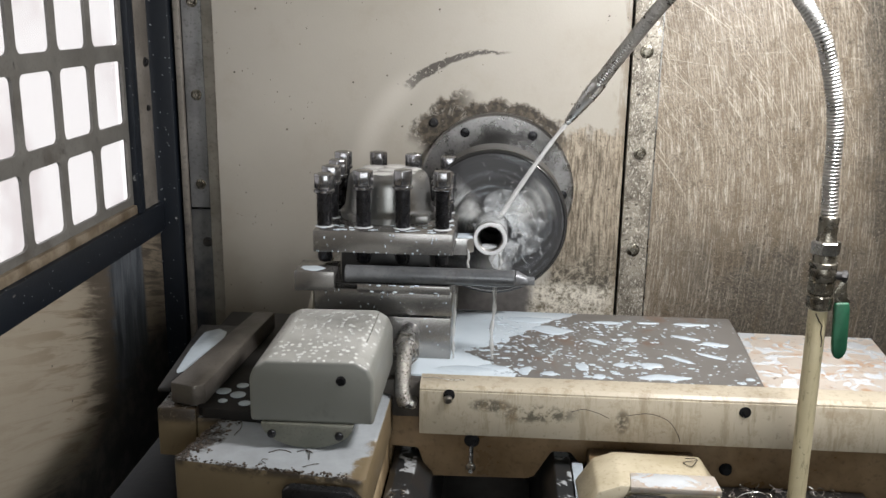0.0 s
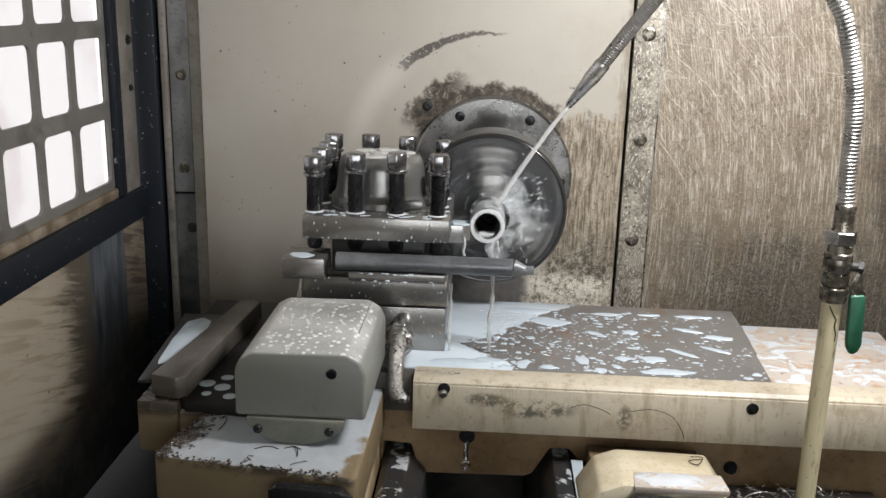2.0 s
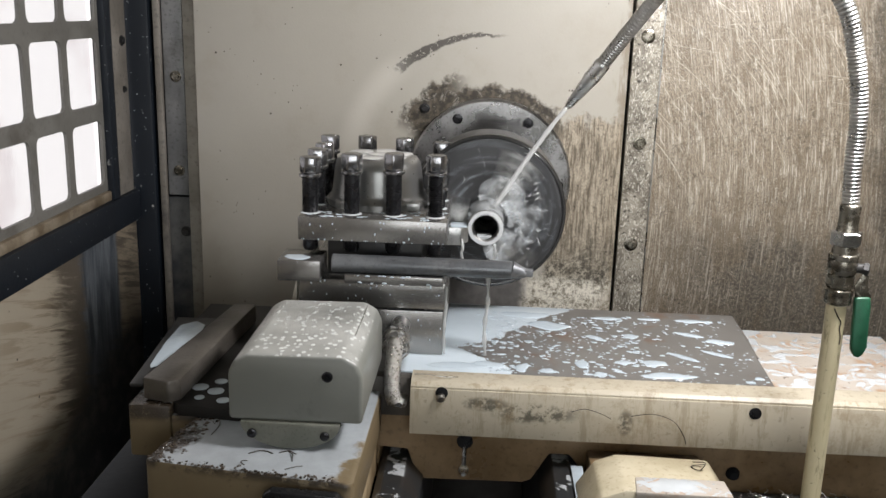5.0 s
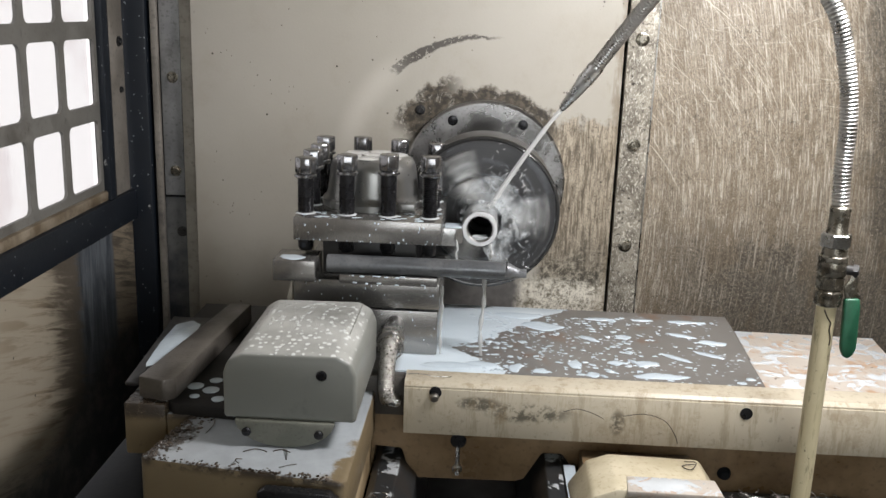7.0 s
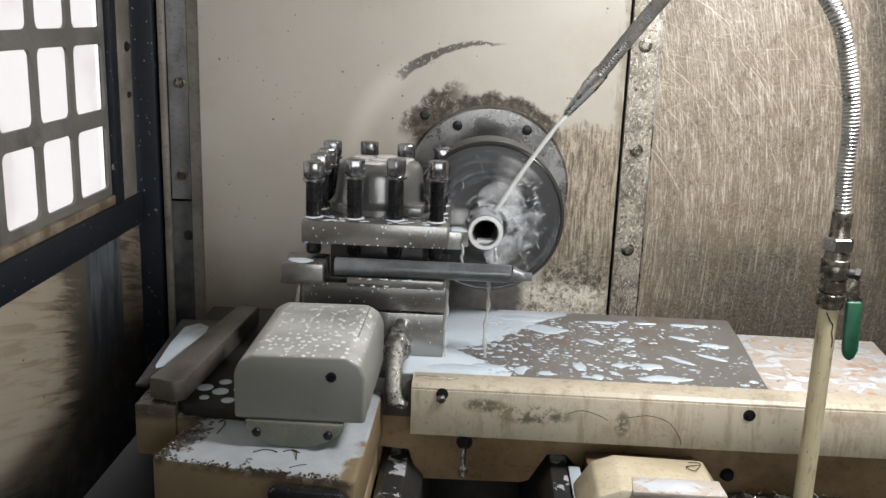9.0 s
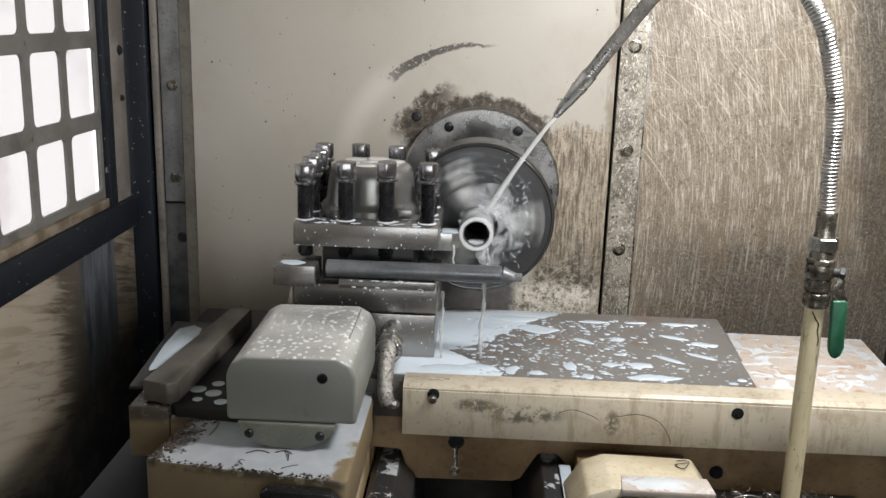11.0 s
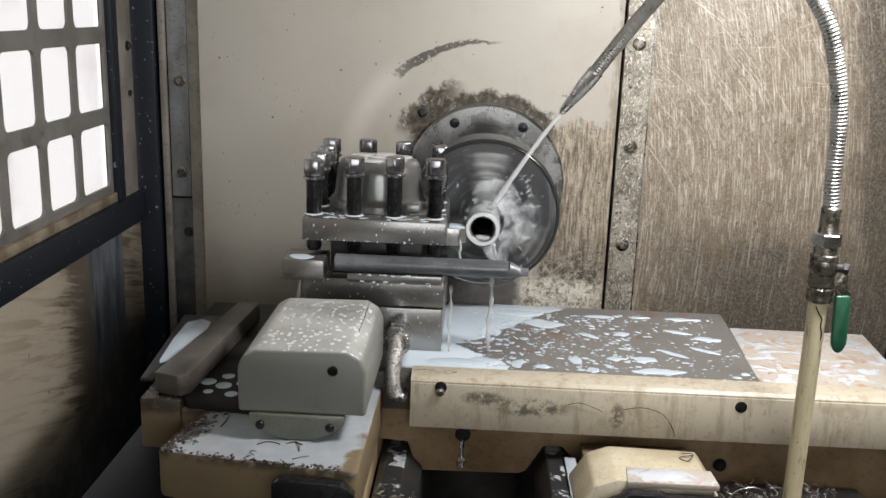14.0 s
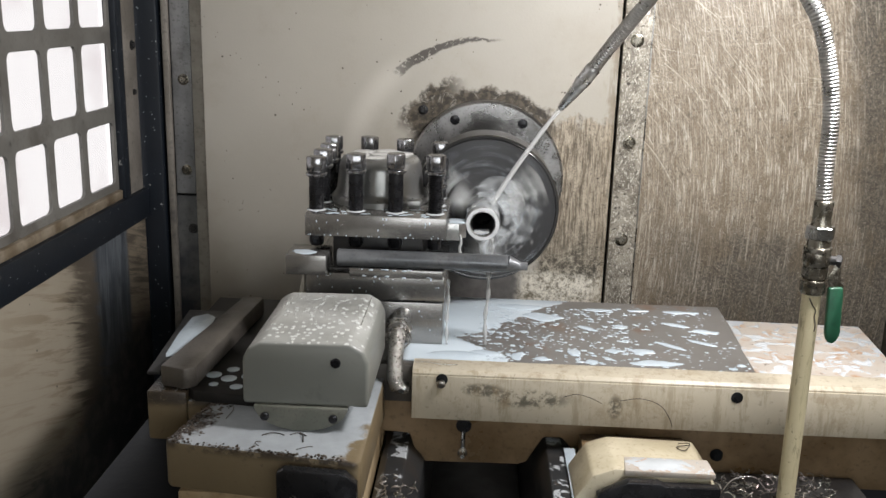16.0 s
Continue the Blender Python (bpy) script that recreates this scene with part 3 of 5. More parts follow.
def turned(profile, origin=(0, 0, 0), way=(0, 0, 1), n=32, hollow=False):
    """A profile of (radius, height) turned about an axis."""
    bm = bmesh.new()
    q = Vector((0, 0, 1)).rotation_difference(Vector(way).normalized())
    rings = []
    for r, h in profile:
        rings.append([bm.verts.new(Vector(origin) + q @ Vector((r * math.cos(2 * math.pi * k / n), r * math.sin(2 * math.pi * k / n), h))) for k in range(n)])
    for a, b in zip(rings, rings[1:]):
        for k in range(n):
            bm.faces.new((a[k], a[(k + 1) % n], b[(k + 1) % n], b[k]))
    if hollow:
        for k in range(n):
            bm.faces.new((rings[-1][k], rings[-1][(k + 1) % n], rings[0][(k + 1) % n], rings[0][k]))
    else:
        bm.faces.new(rings[0]), bm.faces.new(rings[-1])
    bmesh.ops.recalc_face_normals(bm, faces=bm.faces)
    return smooth(bm)


def rod(a, b, r, r2=None, n=20, edge=0.0):
    a, b = Vector(a), Vector(b)
    h = (b - a).length
    r2 = r if r2 is None else r2
    prof = [(r - edge, 0), (r, edge), (r2, h - edge), (r2 - edge, h)] if edge else [(r, 0), (r2, h)]
    return turned(prof, a, b - a, n)


def curve_points(pts, steps):
    """Points on a smooth curve through pts."""
    p = [Vector(v) for v in pts]
    p = [2 * p[0] - p[1]] + p + [2 * p[-1] - p[-2]]
    out = []
    for i in range(1, len(p) - 2):
        for s in range(steps):
            t = s / steps
            out.append(0.5 * (2 * p[i] + (p[i + 1] - p[i - 1]) * t + (2 * p[i - 1] - 5 * p[i] + 4 * p[i + 1] - p[i + 2]) * t * t
                              + (3 * p[i] - 3 * p[i + 1] + p[i + 2] - p[i - 1]) * t ** 3))
    return out + [p[-2]]


def swept(points, radius, n=14, bm=None):
    """A tube along points; radius is a number or a function of the running length."""
    bm = bm or bmesh.new()
    rings, run, side = [], 0.0, None
    for i, c in enumerate(points):
        d = (points[min(i + 1, len(points) - 1)] - points[max(i - 1, 0)]).normalized()
        side = d.orthogonal().normalized() if side is None else (side - d * side.dot(d)).normalized()
        up = d.cross(side)
        run += (c - points[i - 1]).length if i else 0
        r = radius(run) if callable(radius) else radius
        rings.append([bm.verts.new(c + (side * math.cos(2 * math.pi * k / n) + up * math.sin(2 * math.pi * k / n)) * r) for k in range(n)])
    for a, b in zip(rings, rings[1:]):
        for k in range(n):
            bm.faces.new((a[k], a[(k + 1) % n], b[(k + 1) % n], b[k]))
    bm.faces.new(rings[0][::-1]), bm.faces.new(rings[-1])
    return smooth(bm, 50)


def puddle(cx, cy, lx, ly, turn, seed, z=1.0064, h=0.0011):
    """A flat, domed, ragged pool of coolant."""
    bm = bmesh.new()
    n, c, s = 30, math.cos(radians(turn)), math.sin(radians(turn))
    rings = []
    for k, up in ((1.0, 0.0), (0.94, 0.7), (0.78, 1.0)):
        ring = []
        for i in range(n):
            a = 2 * math.pi * i / n
            w = k * (1 + 0.38 * noise.noise((math.cos(a) * 1.3 + seed * 7.1, math.sin(a) * 1.3, seed)) + 0.20 * noise.noise((math.cos(a) * 3.5, math.sin(a) * 3.5 + seed, 5)))
            u, v = lx * w * math.cos(a), ly * w * math.sin(a)
            ring.append(bm.verts.new((cx + u * c - v * s, cy + u * s + v * c, z + h * up)))
        rings.append(ring)
    for a, b in zip(rings, rings[1:]):
        for i in range(n):
            bm.faces.new((a[i], a[(i + 1) % n], b[(i + 1) % n], b[i]))
    bm.faces.new(rings[-1])
    return smooth(bm, 60)


def join(*bms):
    """Several bmeshes as one."""
    me = bpy.data.meshes.new("join")
    out = bmesh.new()
    for b in bms:
        b.to_mesh(me)
        out.from_mesh(me)
        b.free()
    bpy.data.meshes.remove(me)
    return out


def mesh(name, bm, material):
    me = bpy.data.meshes.new(name)
    bm.to_mesh(me)
    bm.free()
    me.materials.append(material)
    return me


def part(name, bm, material, parent, label=""):
    ob = new(name, mesh(name, bm, material))
    ob.parent = parent
    return tagged(ob, label)


def thing(name, label, category, group="", at=(0, 0, 0), kind=""):
    ob = new(name)
    ob.empty_display_size = 0.02
    ob.location = at
    return tagged(ob, label, category, group, kind)


def structure(name, bm, material, label):
    return tagged(new(name, mesh(name, bm, material)), label, "structure", "", "structure")


def screw(parent, at, way, r=0.007, h=0.006, name="bolt", material=None, washer=True):
    """A domed hexagon screw with its washer."""
    b = turned([(r, 0), (r, h * 0.8), (r * 0.86, h)], at, way, 6)
    if washer:
        b = join(turned([(r * 1.45, -0.0006), (r * 1.5, 0.0012), (r * 1.2, 0.0018)], at, way, 20), b)
    return part(name, b, material or BRONZE, parent)


# ---------------------------------------------------------------- the setting
structure("floor", box(-3.2, 3.2, -3.6, 6.6, -0.1, 0.0, 0), CONCRETE, "grey concrete workshop floor")
WALLY = 0.432
FLR = 0.62
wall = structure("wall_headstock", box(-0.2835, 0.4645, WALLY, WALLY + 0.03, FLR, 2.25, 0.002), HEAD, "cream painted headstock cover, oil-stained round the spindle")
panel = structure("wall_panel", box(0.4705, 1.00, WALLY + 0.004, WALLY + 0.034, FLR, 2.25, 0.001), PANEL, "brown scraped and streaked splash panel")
screw(wall, (0.119, WALLY - 0.0005, 1.284), (0, -1, 0), 0.006, 0.005, "bolt", DARKIRON)
structure("wall_recess", box(-0.435, -0.27, 0.50, 0.53, FLR, 2.25, 0.001), NAVY, "dark navy recess beside the headstock")
structure("trim_return", box(-0.3140, -0.2600, 0.4640, 0.4995, FLR, 2.25, 0.002), RETURN, "cream folded edge of the headstock cover")
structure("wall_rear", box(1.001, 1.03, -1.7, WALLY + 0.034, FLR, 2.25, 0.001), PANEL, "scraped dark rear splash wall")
# end wall and roof lie out of view, added to bounce the lamps' light
structure("wall_tailstock", box(-0.5, 1.03, -1.76, -1.70, 0.0, 2.25, 0.001), SHEET, "unseen cream end wall added to close the enclosure")
structure("ceiling", box(-0.55, 1.05, -1.76, 0.55, 2.25, 2.28, 0.001), SHEET, "unseen cream sheet roof added to close the enclosure")
structure("chip_tray", join(box(-0.55, 1.05, -1.76, 0.55, 0.58, 0.62, 0.001), box(-0.50, 0.90, -1.70, 0.50, 0.0, 0.58, 0.002)), DULLBLACK, "near-black chip tray of the machine base")

strip = structure("trim_joint_strip", box(0.469, 0.5175, WALLY - 0.006, WALLY + 0.0036, 0.70, 2.2, 0.0015), STRIP, "scratched metal strip bolted over the panel joint")
# black box added behind the joint for the shade in its gap
structure("wall_joint_backing", box(0.452, 0.4704, WALLY + 0.031, WALLY + 0.06, FLR, 2.2, 0), DULLBLACK, "black backing that paints the shade in the panel joint")
# bright bead added for the light line along the strip's right edge
structure("trim_joint_bead", box(0.5177, 0.5200, WALLY - 0.004, WALLY + 0.0036, 0.70, 2.2, 0.0006), SATIN, "thin bead added for the bright edge line of the joint strip")
for k in range(7):
    screw(strip, (0.4925, WALLY - 0.0065, 1.0575 + 0.180 * k), (0, -1, 0), 0.0078, 0.006, "bolt", BRONZE)
cstrip = structure("trim_corner_strip", box(-0.3520, -0.3155, 0.468, 0.4755, 1.105, 2.2, 0.0015), GREY, "grey zinc corner strip held by bolts")
cstrip2 = structure("trim_corner_post", box(-0.356, -0.3155, 0.476, 0.4995, FLR, 1.10, 0.0015), STAINED, "stained grey corner post under the strip")
for z in (1.151, 1.321, 1.49):
    screw(cstrip, (-0.3305, 0.4675, z), (0, -1, 0), 0.0068, 0.007, "bolt", BRONZE)
for z in (1.035,):
    screw(cstrip2, (-0.325, 0.4755, z), (0, -1, 0), 0.0065, 0.007, "bolt", DARKIRON)
structure("trim_corner_bead", box(-0.3665, -0.3545, 0.462, 0.4750, FLR, 2.2, 0.0025), EDGE, "thin stained edge bead beside the corner strip")
structure("trim_corner_column", box(-0.430, -0.372, 0.455, 0.4995, FLR, 2.2, 0.003), NAVY, "dark navy painted corner column")


# sliding door with its barred window
def rounded(y0, y1, z0, z1, r, n=5):
    pts = []
    for cy, cz, a0 in ((y1 - r, z0 + r, -90), (y1 - r, z1 - r, 0), (y0 + r, z1 - r, 90), (y0 + r, z0 + r, 180)):
        for k in range(n + 1):
            a = radians(a0 + 90 * k / n)
            pts.append((cy + r * math.cos(a), cz + r * math.sin(a)))
    return pts


def lattice_cell(y0, y1, z0, z1, rim_y, rim_z, x0, x1):
    """One frame of the lattice round one rounded opening."""
    bm = bmesh.new()
    hole = rounded(y0 + rim_y, y1 - rim_y, z0 + rim_z, z1 - rim_z, 0.012)
    mid = [((y1 + y0) / 2, (z0 + z1) / 2)]
    rows = []
    for x in (x0, x1):
        inner = [bm.verts.new((x, a, b)) for a, b in hole]
        outer = []
        for a, b in hole:
            da, db = a - mid[0][0], b - mid[0][1]
            s = min((y1 - y0) / 2 / max(abs(da), 1e-6), (z1 - z0) / 2 / max(abs(db), 1e-6))
            outer.append(bm.verts.new((x, mid[0][0] + da * s, mid[0][1] + db * s)))
        rows.append((inner, outer))
        for i in range(len(hole)):
            j = (i + 1) % len(hole)
            bm.faces.new((inner[i], inner[j], outer[j], outer[i]))
    for i in range(len(hole)):
        j = (i + 1) % len(hole)
        bm.faces.new((rows[0][0][i], rows[0][0][j], rows[1][0][j], rows[1][0][i]))
    bmesh.ops.recalc_face_normals(bm, faces=bm.faces)
    return bm


DX = -0.41
door = thing("door_1", "cream sliding machine door with navy frame and barred window", "door", kind="structure")
Y0, Y1, Z0, Z1 = -0.62, 0.340, 1.1355, 1.82
part("lower_panel", box(DX - 0.03, DX, -1.6, 0.452, 0.66, 1.062, 0.002), DOOR, door, "cream panel with sooty smears and painted shade")
part("rail", box(DX - 0.034, DX + 0.010, -1.6, 0.452, 1.0625, 1.1175, 0.003), NAVY, door, "chipped navy bottom rail")
part("sill", box(DX - 0.03, DX + 0.004, -1.6, 0.340, 1.1180, 1.1350, 0.003), RUSTY, door, "dirty cream window sill")
part("stile", box(DX - 0.015, DX + 0.008, 0.3405, 0.3680, 1.1180, 2.2, 0.002), NAVY, door, "chipped navy stile")
part("edge_strip", box(DX - 0.015, DX + 0.004, 0.3685, 0.440, 1.1180, 2.2, 0.003), EDGE, door, "worn grey edge strip")
part("top_panel", box(DX - 0.03, DX, -1.6, 0.340, Z1, 2.2, 0.002), DOOR, door)
part("rear_stile", box(DX - 0.03, DX, -1.6, Y0, 1.1355, Z1, 0.002), DOOR, door)
PY, PZ = 0.1185, 0.1340
cols, rows_ = 8, 5
for i in range(cols):
    for k in range(rows_):
        y1, z0 = (Y1 if i == 0 else Y1 - 0.0120 - i * PY), Z0 + k * PZ
        y0 = Y1 - 0.0120 - (i + 1) * PY
        part("lattice_bar", lattice_cell(y0, y1, z0, min(z0 + PZ, Z1), 0.0100, 0.0135, DX - 0.008, DX - 0.003), LATTICE, door)
pane = part("pane", box(DX - 0.024, DX - 0.020, Y0, Y1, Z0, Z1, 0), PANE, door, "clear plastic pane")
pane.visible_shadow = False
screw(door, (DX + 0.0045, 0.417, 1.383), (1, 0, 0), 0.006, 0.005, "bolt", DARKIRON)
screw(door, (DX + 0.0045, 0.417, 1.30), (1, 0, 0), 0.004, 0.004, "bolt", DARKIRON)
structure("backdrop", box(-1.35, -1.30, -3.0, 6.0, 0.02, 3.4, 0), OUTSIDE, "bright workshop hall beyond the window")

# ---------------------------------------------------------------- spindle, chuck and work
flange = thing("spindle_flange", "grey steel spindle flange on the headstock cover", "machine part", at=(AX, WALLY, AZ))
part("disc", turned([(0.055, 0.0), (0.139, 0.0), (0.141, 0.003), (0.141, 0.026), (0.137, 0.030), (0.055, 0.030)], (0, 0, 0), (0, -1, 0), 96, True), FLANGE, flange)
for k in range(6):
    a = radians(58.5 + 60 * k)
    part("bolt_hole", turned([(0.0088, -0.001), (0.0088, 0.0004), (0.0078, 0.0007)], (0.1205 * math.cos(a), -0.030, 0.1205 * math.sin(a)), (0, -1, 0), 20), BLACK, flange, "dark bolt hole")

chuck = thing("lathe_chuck", "dark wet three-jaw lathe chuck, spinning", "chuck", at=(AX, 0.15, AZ))
part("body", turned([(0.02, 0.0), (0.108, 0.0), (0.1125, 0.004), (0.1135, 0.010), (0.1135, 0.075), (0.110, 0.080), (0.085, 0.082), (0.085, 0.245), (0.02, 0.245)], (0, 0, 0), (0, 1, 0), 96, True), CHUCK, chuck)
part("rim", turned([(0.1085, -0.0012), (0.1105, -0.0016), (0.1130, 0.0), (0.1145, 0.0030), (0.1142, 0.0095), (0.1085, 0.0095)], (0, 0, 0), (0, 1, 0), 96, True), RIM, chuck, "bright rounded rim")
for k in range(3):
    turn_ = Matrix.Rotation(radians(120 * k + 90), 4, "Y")
    jaw = join(box(0.0285, 0.098, -0.024, -0.0005, -0.0125, 0.0125, 0.002), box(0.0285, 0.062, -0.050, -0.024, -0.0125, 0.0125, 0.002))
    bmesh.ops.transform(jaw, matrix=turn_, verts=jaw.verts)
    j = part("jaw", jaw, SATIN, chuck, "bright stepped steel jaw")
    for rr in (0.074, 0.088):
        p = turn_ @ Vector((rr, -0.0242, 0))
        part("jaw_screw", turned([(0.0055, 0), (0.0055, 0.0015), (0.004, 0.002)], p, (0, -1, 0), 14), BLACK, j)
for k in range(3):
    a = radians(120 * k + 30)
    part("face_screw", turned([(0.006, 0), (0.006, 0.0015), (0.004, 0.002)], (0.08 * math.cos(a), -0.0002, 0.08 * math.sin(a)), (0, -1, 0), 16), BLACK, chuck)

work = thing("workpiece", "bright wet steel tube held in the chuck", "workpiece", at=(AX - 0.003, 0.047, AZ))
part("tube", turned([(0.0170, 0.002), (0.0185, 0.0), (0.0230, 0.0), (0.0246, 0.0018), (0.0246, 0.102), (0.0246, 0.19), (0.0170, 0.19)], (0, 0, 0), (0, 1, 0), 64, True), SATIN, work)
part("milk_rim", turned([(0.0190, -0.0008), (0.0238, -0.0006), (0.0242, 0.0006), (0.0190, 0.0006)], (0, 0, 0), (0, 1, 0), 48, True), RIMMILK, work, "milky coolant on the tube end")
part("milk_film", turned([(0.0252, 0.004), (0.0258, 0.012), (0.0253, 0.085)], (0, 0, 0), (0, 1, 0), 48, True), MIST, work, "thin milky coolant film")

# ---------------------------------------------------------------- tool post
PX0, PX1, PY0, PY1 = -0.0115, 0.1825, -0.0280, 0.1920
post = thing("tool_post", "square four-way steel tool post, wet with coolant", "tool post", at=(0, 0, 0))
part("top_block", box(PX0, PX1, PY0, PY1, 1.1575, 1.1885, 0.0018), POST, post)
part("core", box(PX0 + 0.034, PX1 - 0.034, PY0 + 0.030, PY1 - 0.034, 1.106, 1.1570, 0.002), DARKIRON, post, "dark recessed core")
part("lower_block", box(PX0, PX1, PY0 + 0.001, PY1, 1.069, 1.1055, 0.0015), POSTLOW, post)
part("base", box(PX0 - 0.004, PX1 - 0.0015, PY0 + 0.0005, PY1 + 0.002, 1.0065, 1.0670, 0.0015), POSTLOW, post)
part("side_cover", prism([(-0.020, 1.0066), (-0.0160, 1.0066), (-0.0160, 1.104), (-0.030, 1.045)], "y", -0.012, 0.15, 0.001), SHEET, post, "pale side cover")
part("seam_gap", box(PX0 + 0.118, PX1 - 0.006, PY0 - 0.0002, PY0 + 0.02, 1.0672, 1.0688, 0), BLACK, post)

knob = part("centre_cap", turned([(0.0700, 0.0), (0.0705, 0.008), (0.0680, 0.011), (0.0655, 0.013), (0.0635, 0.018), (0.0600, 0.050), (0.0580, 0.0585), (0.0540, 0.0640), (0.0460, 0.0668), (0.004, 0.0676)],
            (0.0800, 0.082, 1.1886), (0, 0, 1), 64), DOME, post, "satin domed centre cap")
part("cap_petal", turned([(0.0155, 0), (0.0157, 0.0006), (0.0140, 0.0009)], (0.0800, 0.082, 1.2562), (0, 0, 1), 24), CAPFILM, knob, "milky bead on the cap")
for k in range(6):
    a = radians(60 * k + 20)
    part("cap_petal", turned([(0.0158, 0), (0.0160, 0.0007), (0.0146, 0.0011)], (0.0800 + 0.0330 * math.cos(a), 0.082 + 0.0330 * math.sin(a), 1.2556), (0, 0, 1), 24), CAPFILM, knob, "milky bead on the cap")
for k in range(4):
    a = radians(90 * k + 45)
    part("clamp_foot", box(0.0855 + 0.062 * math.cos(a) - 0.014, 0.0855 + 0.062 * math.cos(a) + 0.014, 0.082 + 0.062 * math.sin(a) - 0.010, 0.082 + 0.062 * math.sin(a) + 0.010, 1.1887, 1.2000, 0.002), DOME, post)


def clamp_bolt(at, head_z, threaded, twist):
    """A clamping screw: shaft, collar and square-ish head."""
    x, y = at
    b = thing("clamping_bolt", "black steel square-head clamping bolt in the tool post", "bolt", "tool post clamping bolts", (x, y, 1.1575))
    h = head_z - 0.0135 - 1.1575
    if threaded:
        prof = [(0.0095, -0.019), (0.0095, 0.03)]
        z = 0.03
        while z < h - 0.004:
            prof += [(0.0106, z + 0.0008), (0.0092, z + 0.0020)]
            z += 0.0024
        prof.append((0.0095, h))
    else:
        prof = [(0.0085, -0.019), (0.0104, -0.014), (0.0104, h - 0.001), (0.0095, h)]
    part("shaft", turned(prof, (0, 0, 0), (0, 0, 1), 20), BLACK, b)
    part("collar", turned([(0.0125, h - 0.001), (0.0146, h + 0.001), (0.0146, h + 0.0035), (0.012, h + 0.0050)], (0, 0, 0), (0, 0, 1), 24), BOLTHEAD, b)
    head = prism([(math.cos(radians(60 * k + twist)) * 0.0142, math.sin(radians(60 * k + twist)) * 0.0142) for k in range(6)], "z", h + 0.0052, h + 0.0265, 0.0022, 2)
    part("head", head, BOLTHEAD, b, "bright black hexagon head")
    part("puddle_ring", turned([(0.0104, 0.0312), (0.0136, 0.0312), (0.0126, 0.0320), (0.0106, 0.0326)], (0, 0, 0), (0, 0, 1), 20, True), SHEETMILK, b, "milky coolant round the shaft")
    return b


G = 0.055
for i in range(4):
    clamp_bolt((i * G, 0.0), (1.250, 1.256, 1.258, 1.258)[i], i == 3, (5, 12, 28, 2)[i])
    clamp_bolt((i * G - 0.001, 0.164), (1.256, 1.257, 1.255, 1.252)[i], False, (16, 0, 22, 9)[i])
for k in (1, 2):
    clamp_bolt((0.0, k * G), 1.252, False, 14 * k)
    clamp_bolt((0.165, k * G), 1.235 if k == 2 else 1.228, False, 8 * k)

btool = thing("boring_bar", "grey round steel boring bar clamped across the tool post", "tool", at=(0, 0, 0))
part("shank", rod((0.0345, -0.0330, 1.1300), (0.268, -0.0330, 1.1300), 0.0118, None, 28, 0.0012), BAR, btool)
part("tip", join(rod((0.268, -0.0330, 1.1300), (0.286, -0.0330, 1.1265), 0.0115, 0.0060, 20), box(0.280, 0.295, -0.0385, -0.0275, 1.1225, 1.1320, 0.001)), BAR, btool, "tapered cutting tip")
part("shim", box(0.052, 0.180, -0.0440, -0.0285, 1.1060, 1.1180, 0.0012), POST, btool, "steel shim under the bar")
stub = thing("tool_holder", "worn square steel tool clamped in the post", "tool", at=(0, 0, 0))
part("shank", box(-0.0350, 0.0205, -0.0460, 0.012, 1.1065, 1.1345, 0.0015), POST, stub)
part("milk_film", puddle(-0.012, -0.030, 0.017, 0.012, 0, 3.3, 1.1346, 0.0008), MILK, stub, "milky coolant on the tool")
ctool = thing("turning_tool", "steel turning tool with its tip on the tube", "tool", at=(0, 0, 0))
part("shank", box(0.150, 0.199, 0.0440, 0.069, 1.1400, 1.1650, 0.001), SATIN, ctool)
part("head", prism([(0.199, 0.0405), (0.2085, 0.0470), (0.2085, 0.055), (0.199, 0.069)], "z", 1.1440, 1.1655, 0.001), SATIN, ctool, "bright head with carbide insert")
part("drip_film", box(0.184, 0.207, 0.0415, 0.0690, 1.1657, 1.1672, 0.0006), MILK, ctool, "milky coolant on the tool")

# ---------------------------------------------------------------- cross slide and saddle
slide = thing("cross_slide", "brown ground-iron cross slide flooded with milky coolant", "machine slide", at=(0, 0, 0))
part("plate", prism([(-0.034, -0.0855), (0.6030, -0.0855), (0.6085, 0.020), (0.6105, 0.024), (0.6180, 0.155), (0.6195, 0.1980), (-0.034, 0.1980)], "z", 0.9820, 1.0062, 0.001), SLIDE, slide)
# dark block added for the black recess under the slide front
part("front_infill", box(-0.0380, 0.1462, -0.1045, -0.0860, 0.9520, 1.0045, 0.0015), INFILLIRON, slide, "dark iron block filling the recess")
side = thing("side_plate", "cream rusty cover plate streaked with coolant", "cover plate", at=(0, 0, 0))
part("sheet", prism([(0.6045, -0.0880), (0.803, -0.0880), (0.822, 0.1370), (0.6195, 0.1410), (0.6122, 0.024), (0.6102, 0.020)], "z", 0.9980, 1.0035, 0.001), SIDEPLATE, side)
part("skirt", box(0.610, 0.80, -0.085, 0.118, 0.9805, 0.9975, 0.001), CAST, side)

guard = thing("splash_guard", "cream folded sheet guard along the cross slide, oil-marked", "guard", at=(0, 0, 0))
gx0, gx1 = 0.1470, 0.90
part("top_lip", prism([(-0.0900, 1.0055), (-0.0900, 1.0095), (-0.122, 1.0075), (-0.1275, 1.0035), (-0.1275, 0.9985), (-0.1245, 0.9985), (-0.1235, 1.0030)], "x", gx0, gx1 - 0.02, 0.0005), GUARD, guard)
part("front_sheet", box(gx0, gx1 - 0.02, -0.1290, -0.1265, 0.9400, 1.0010, 0.0010), GUARD, guard)
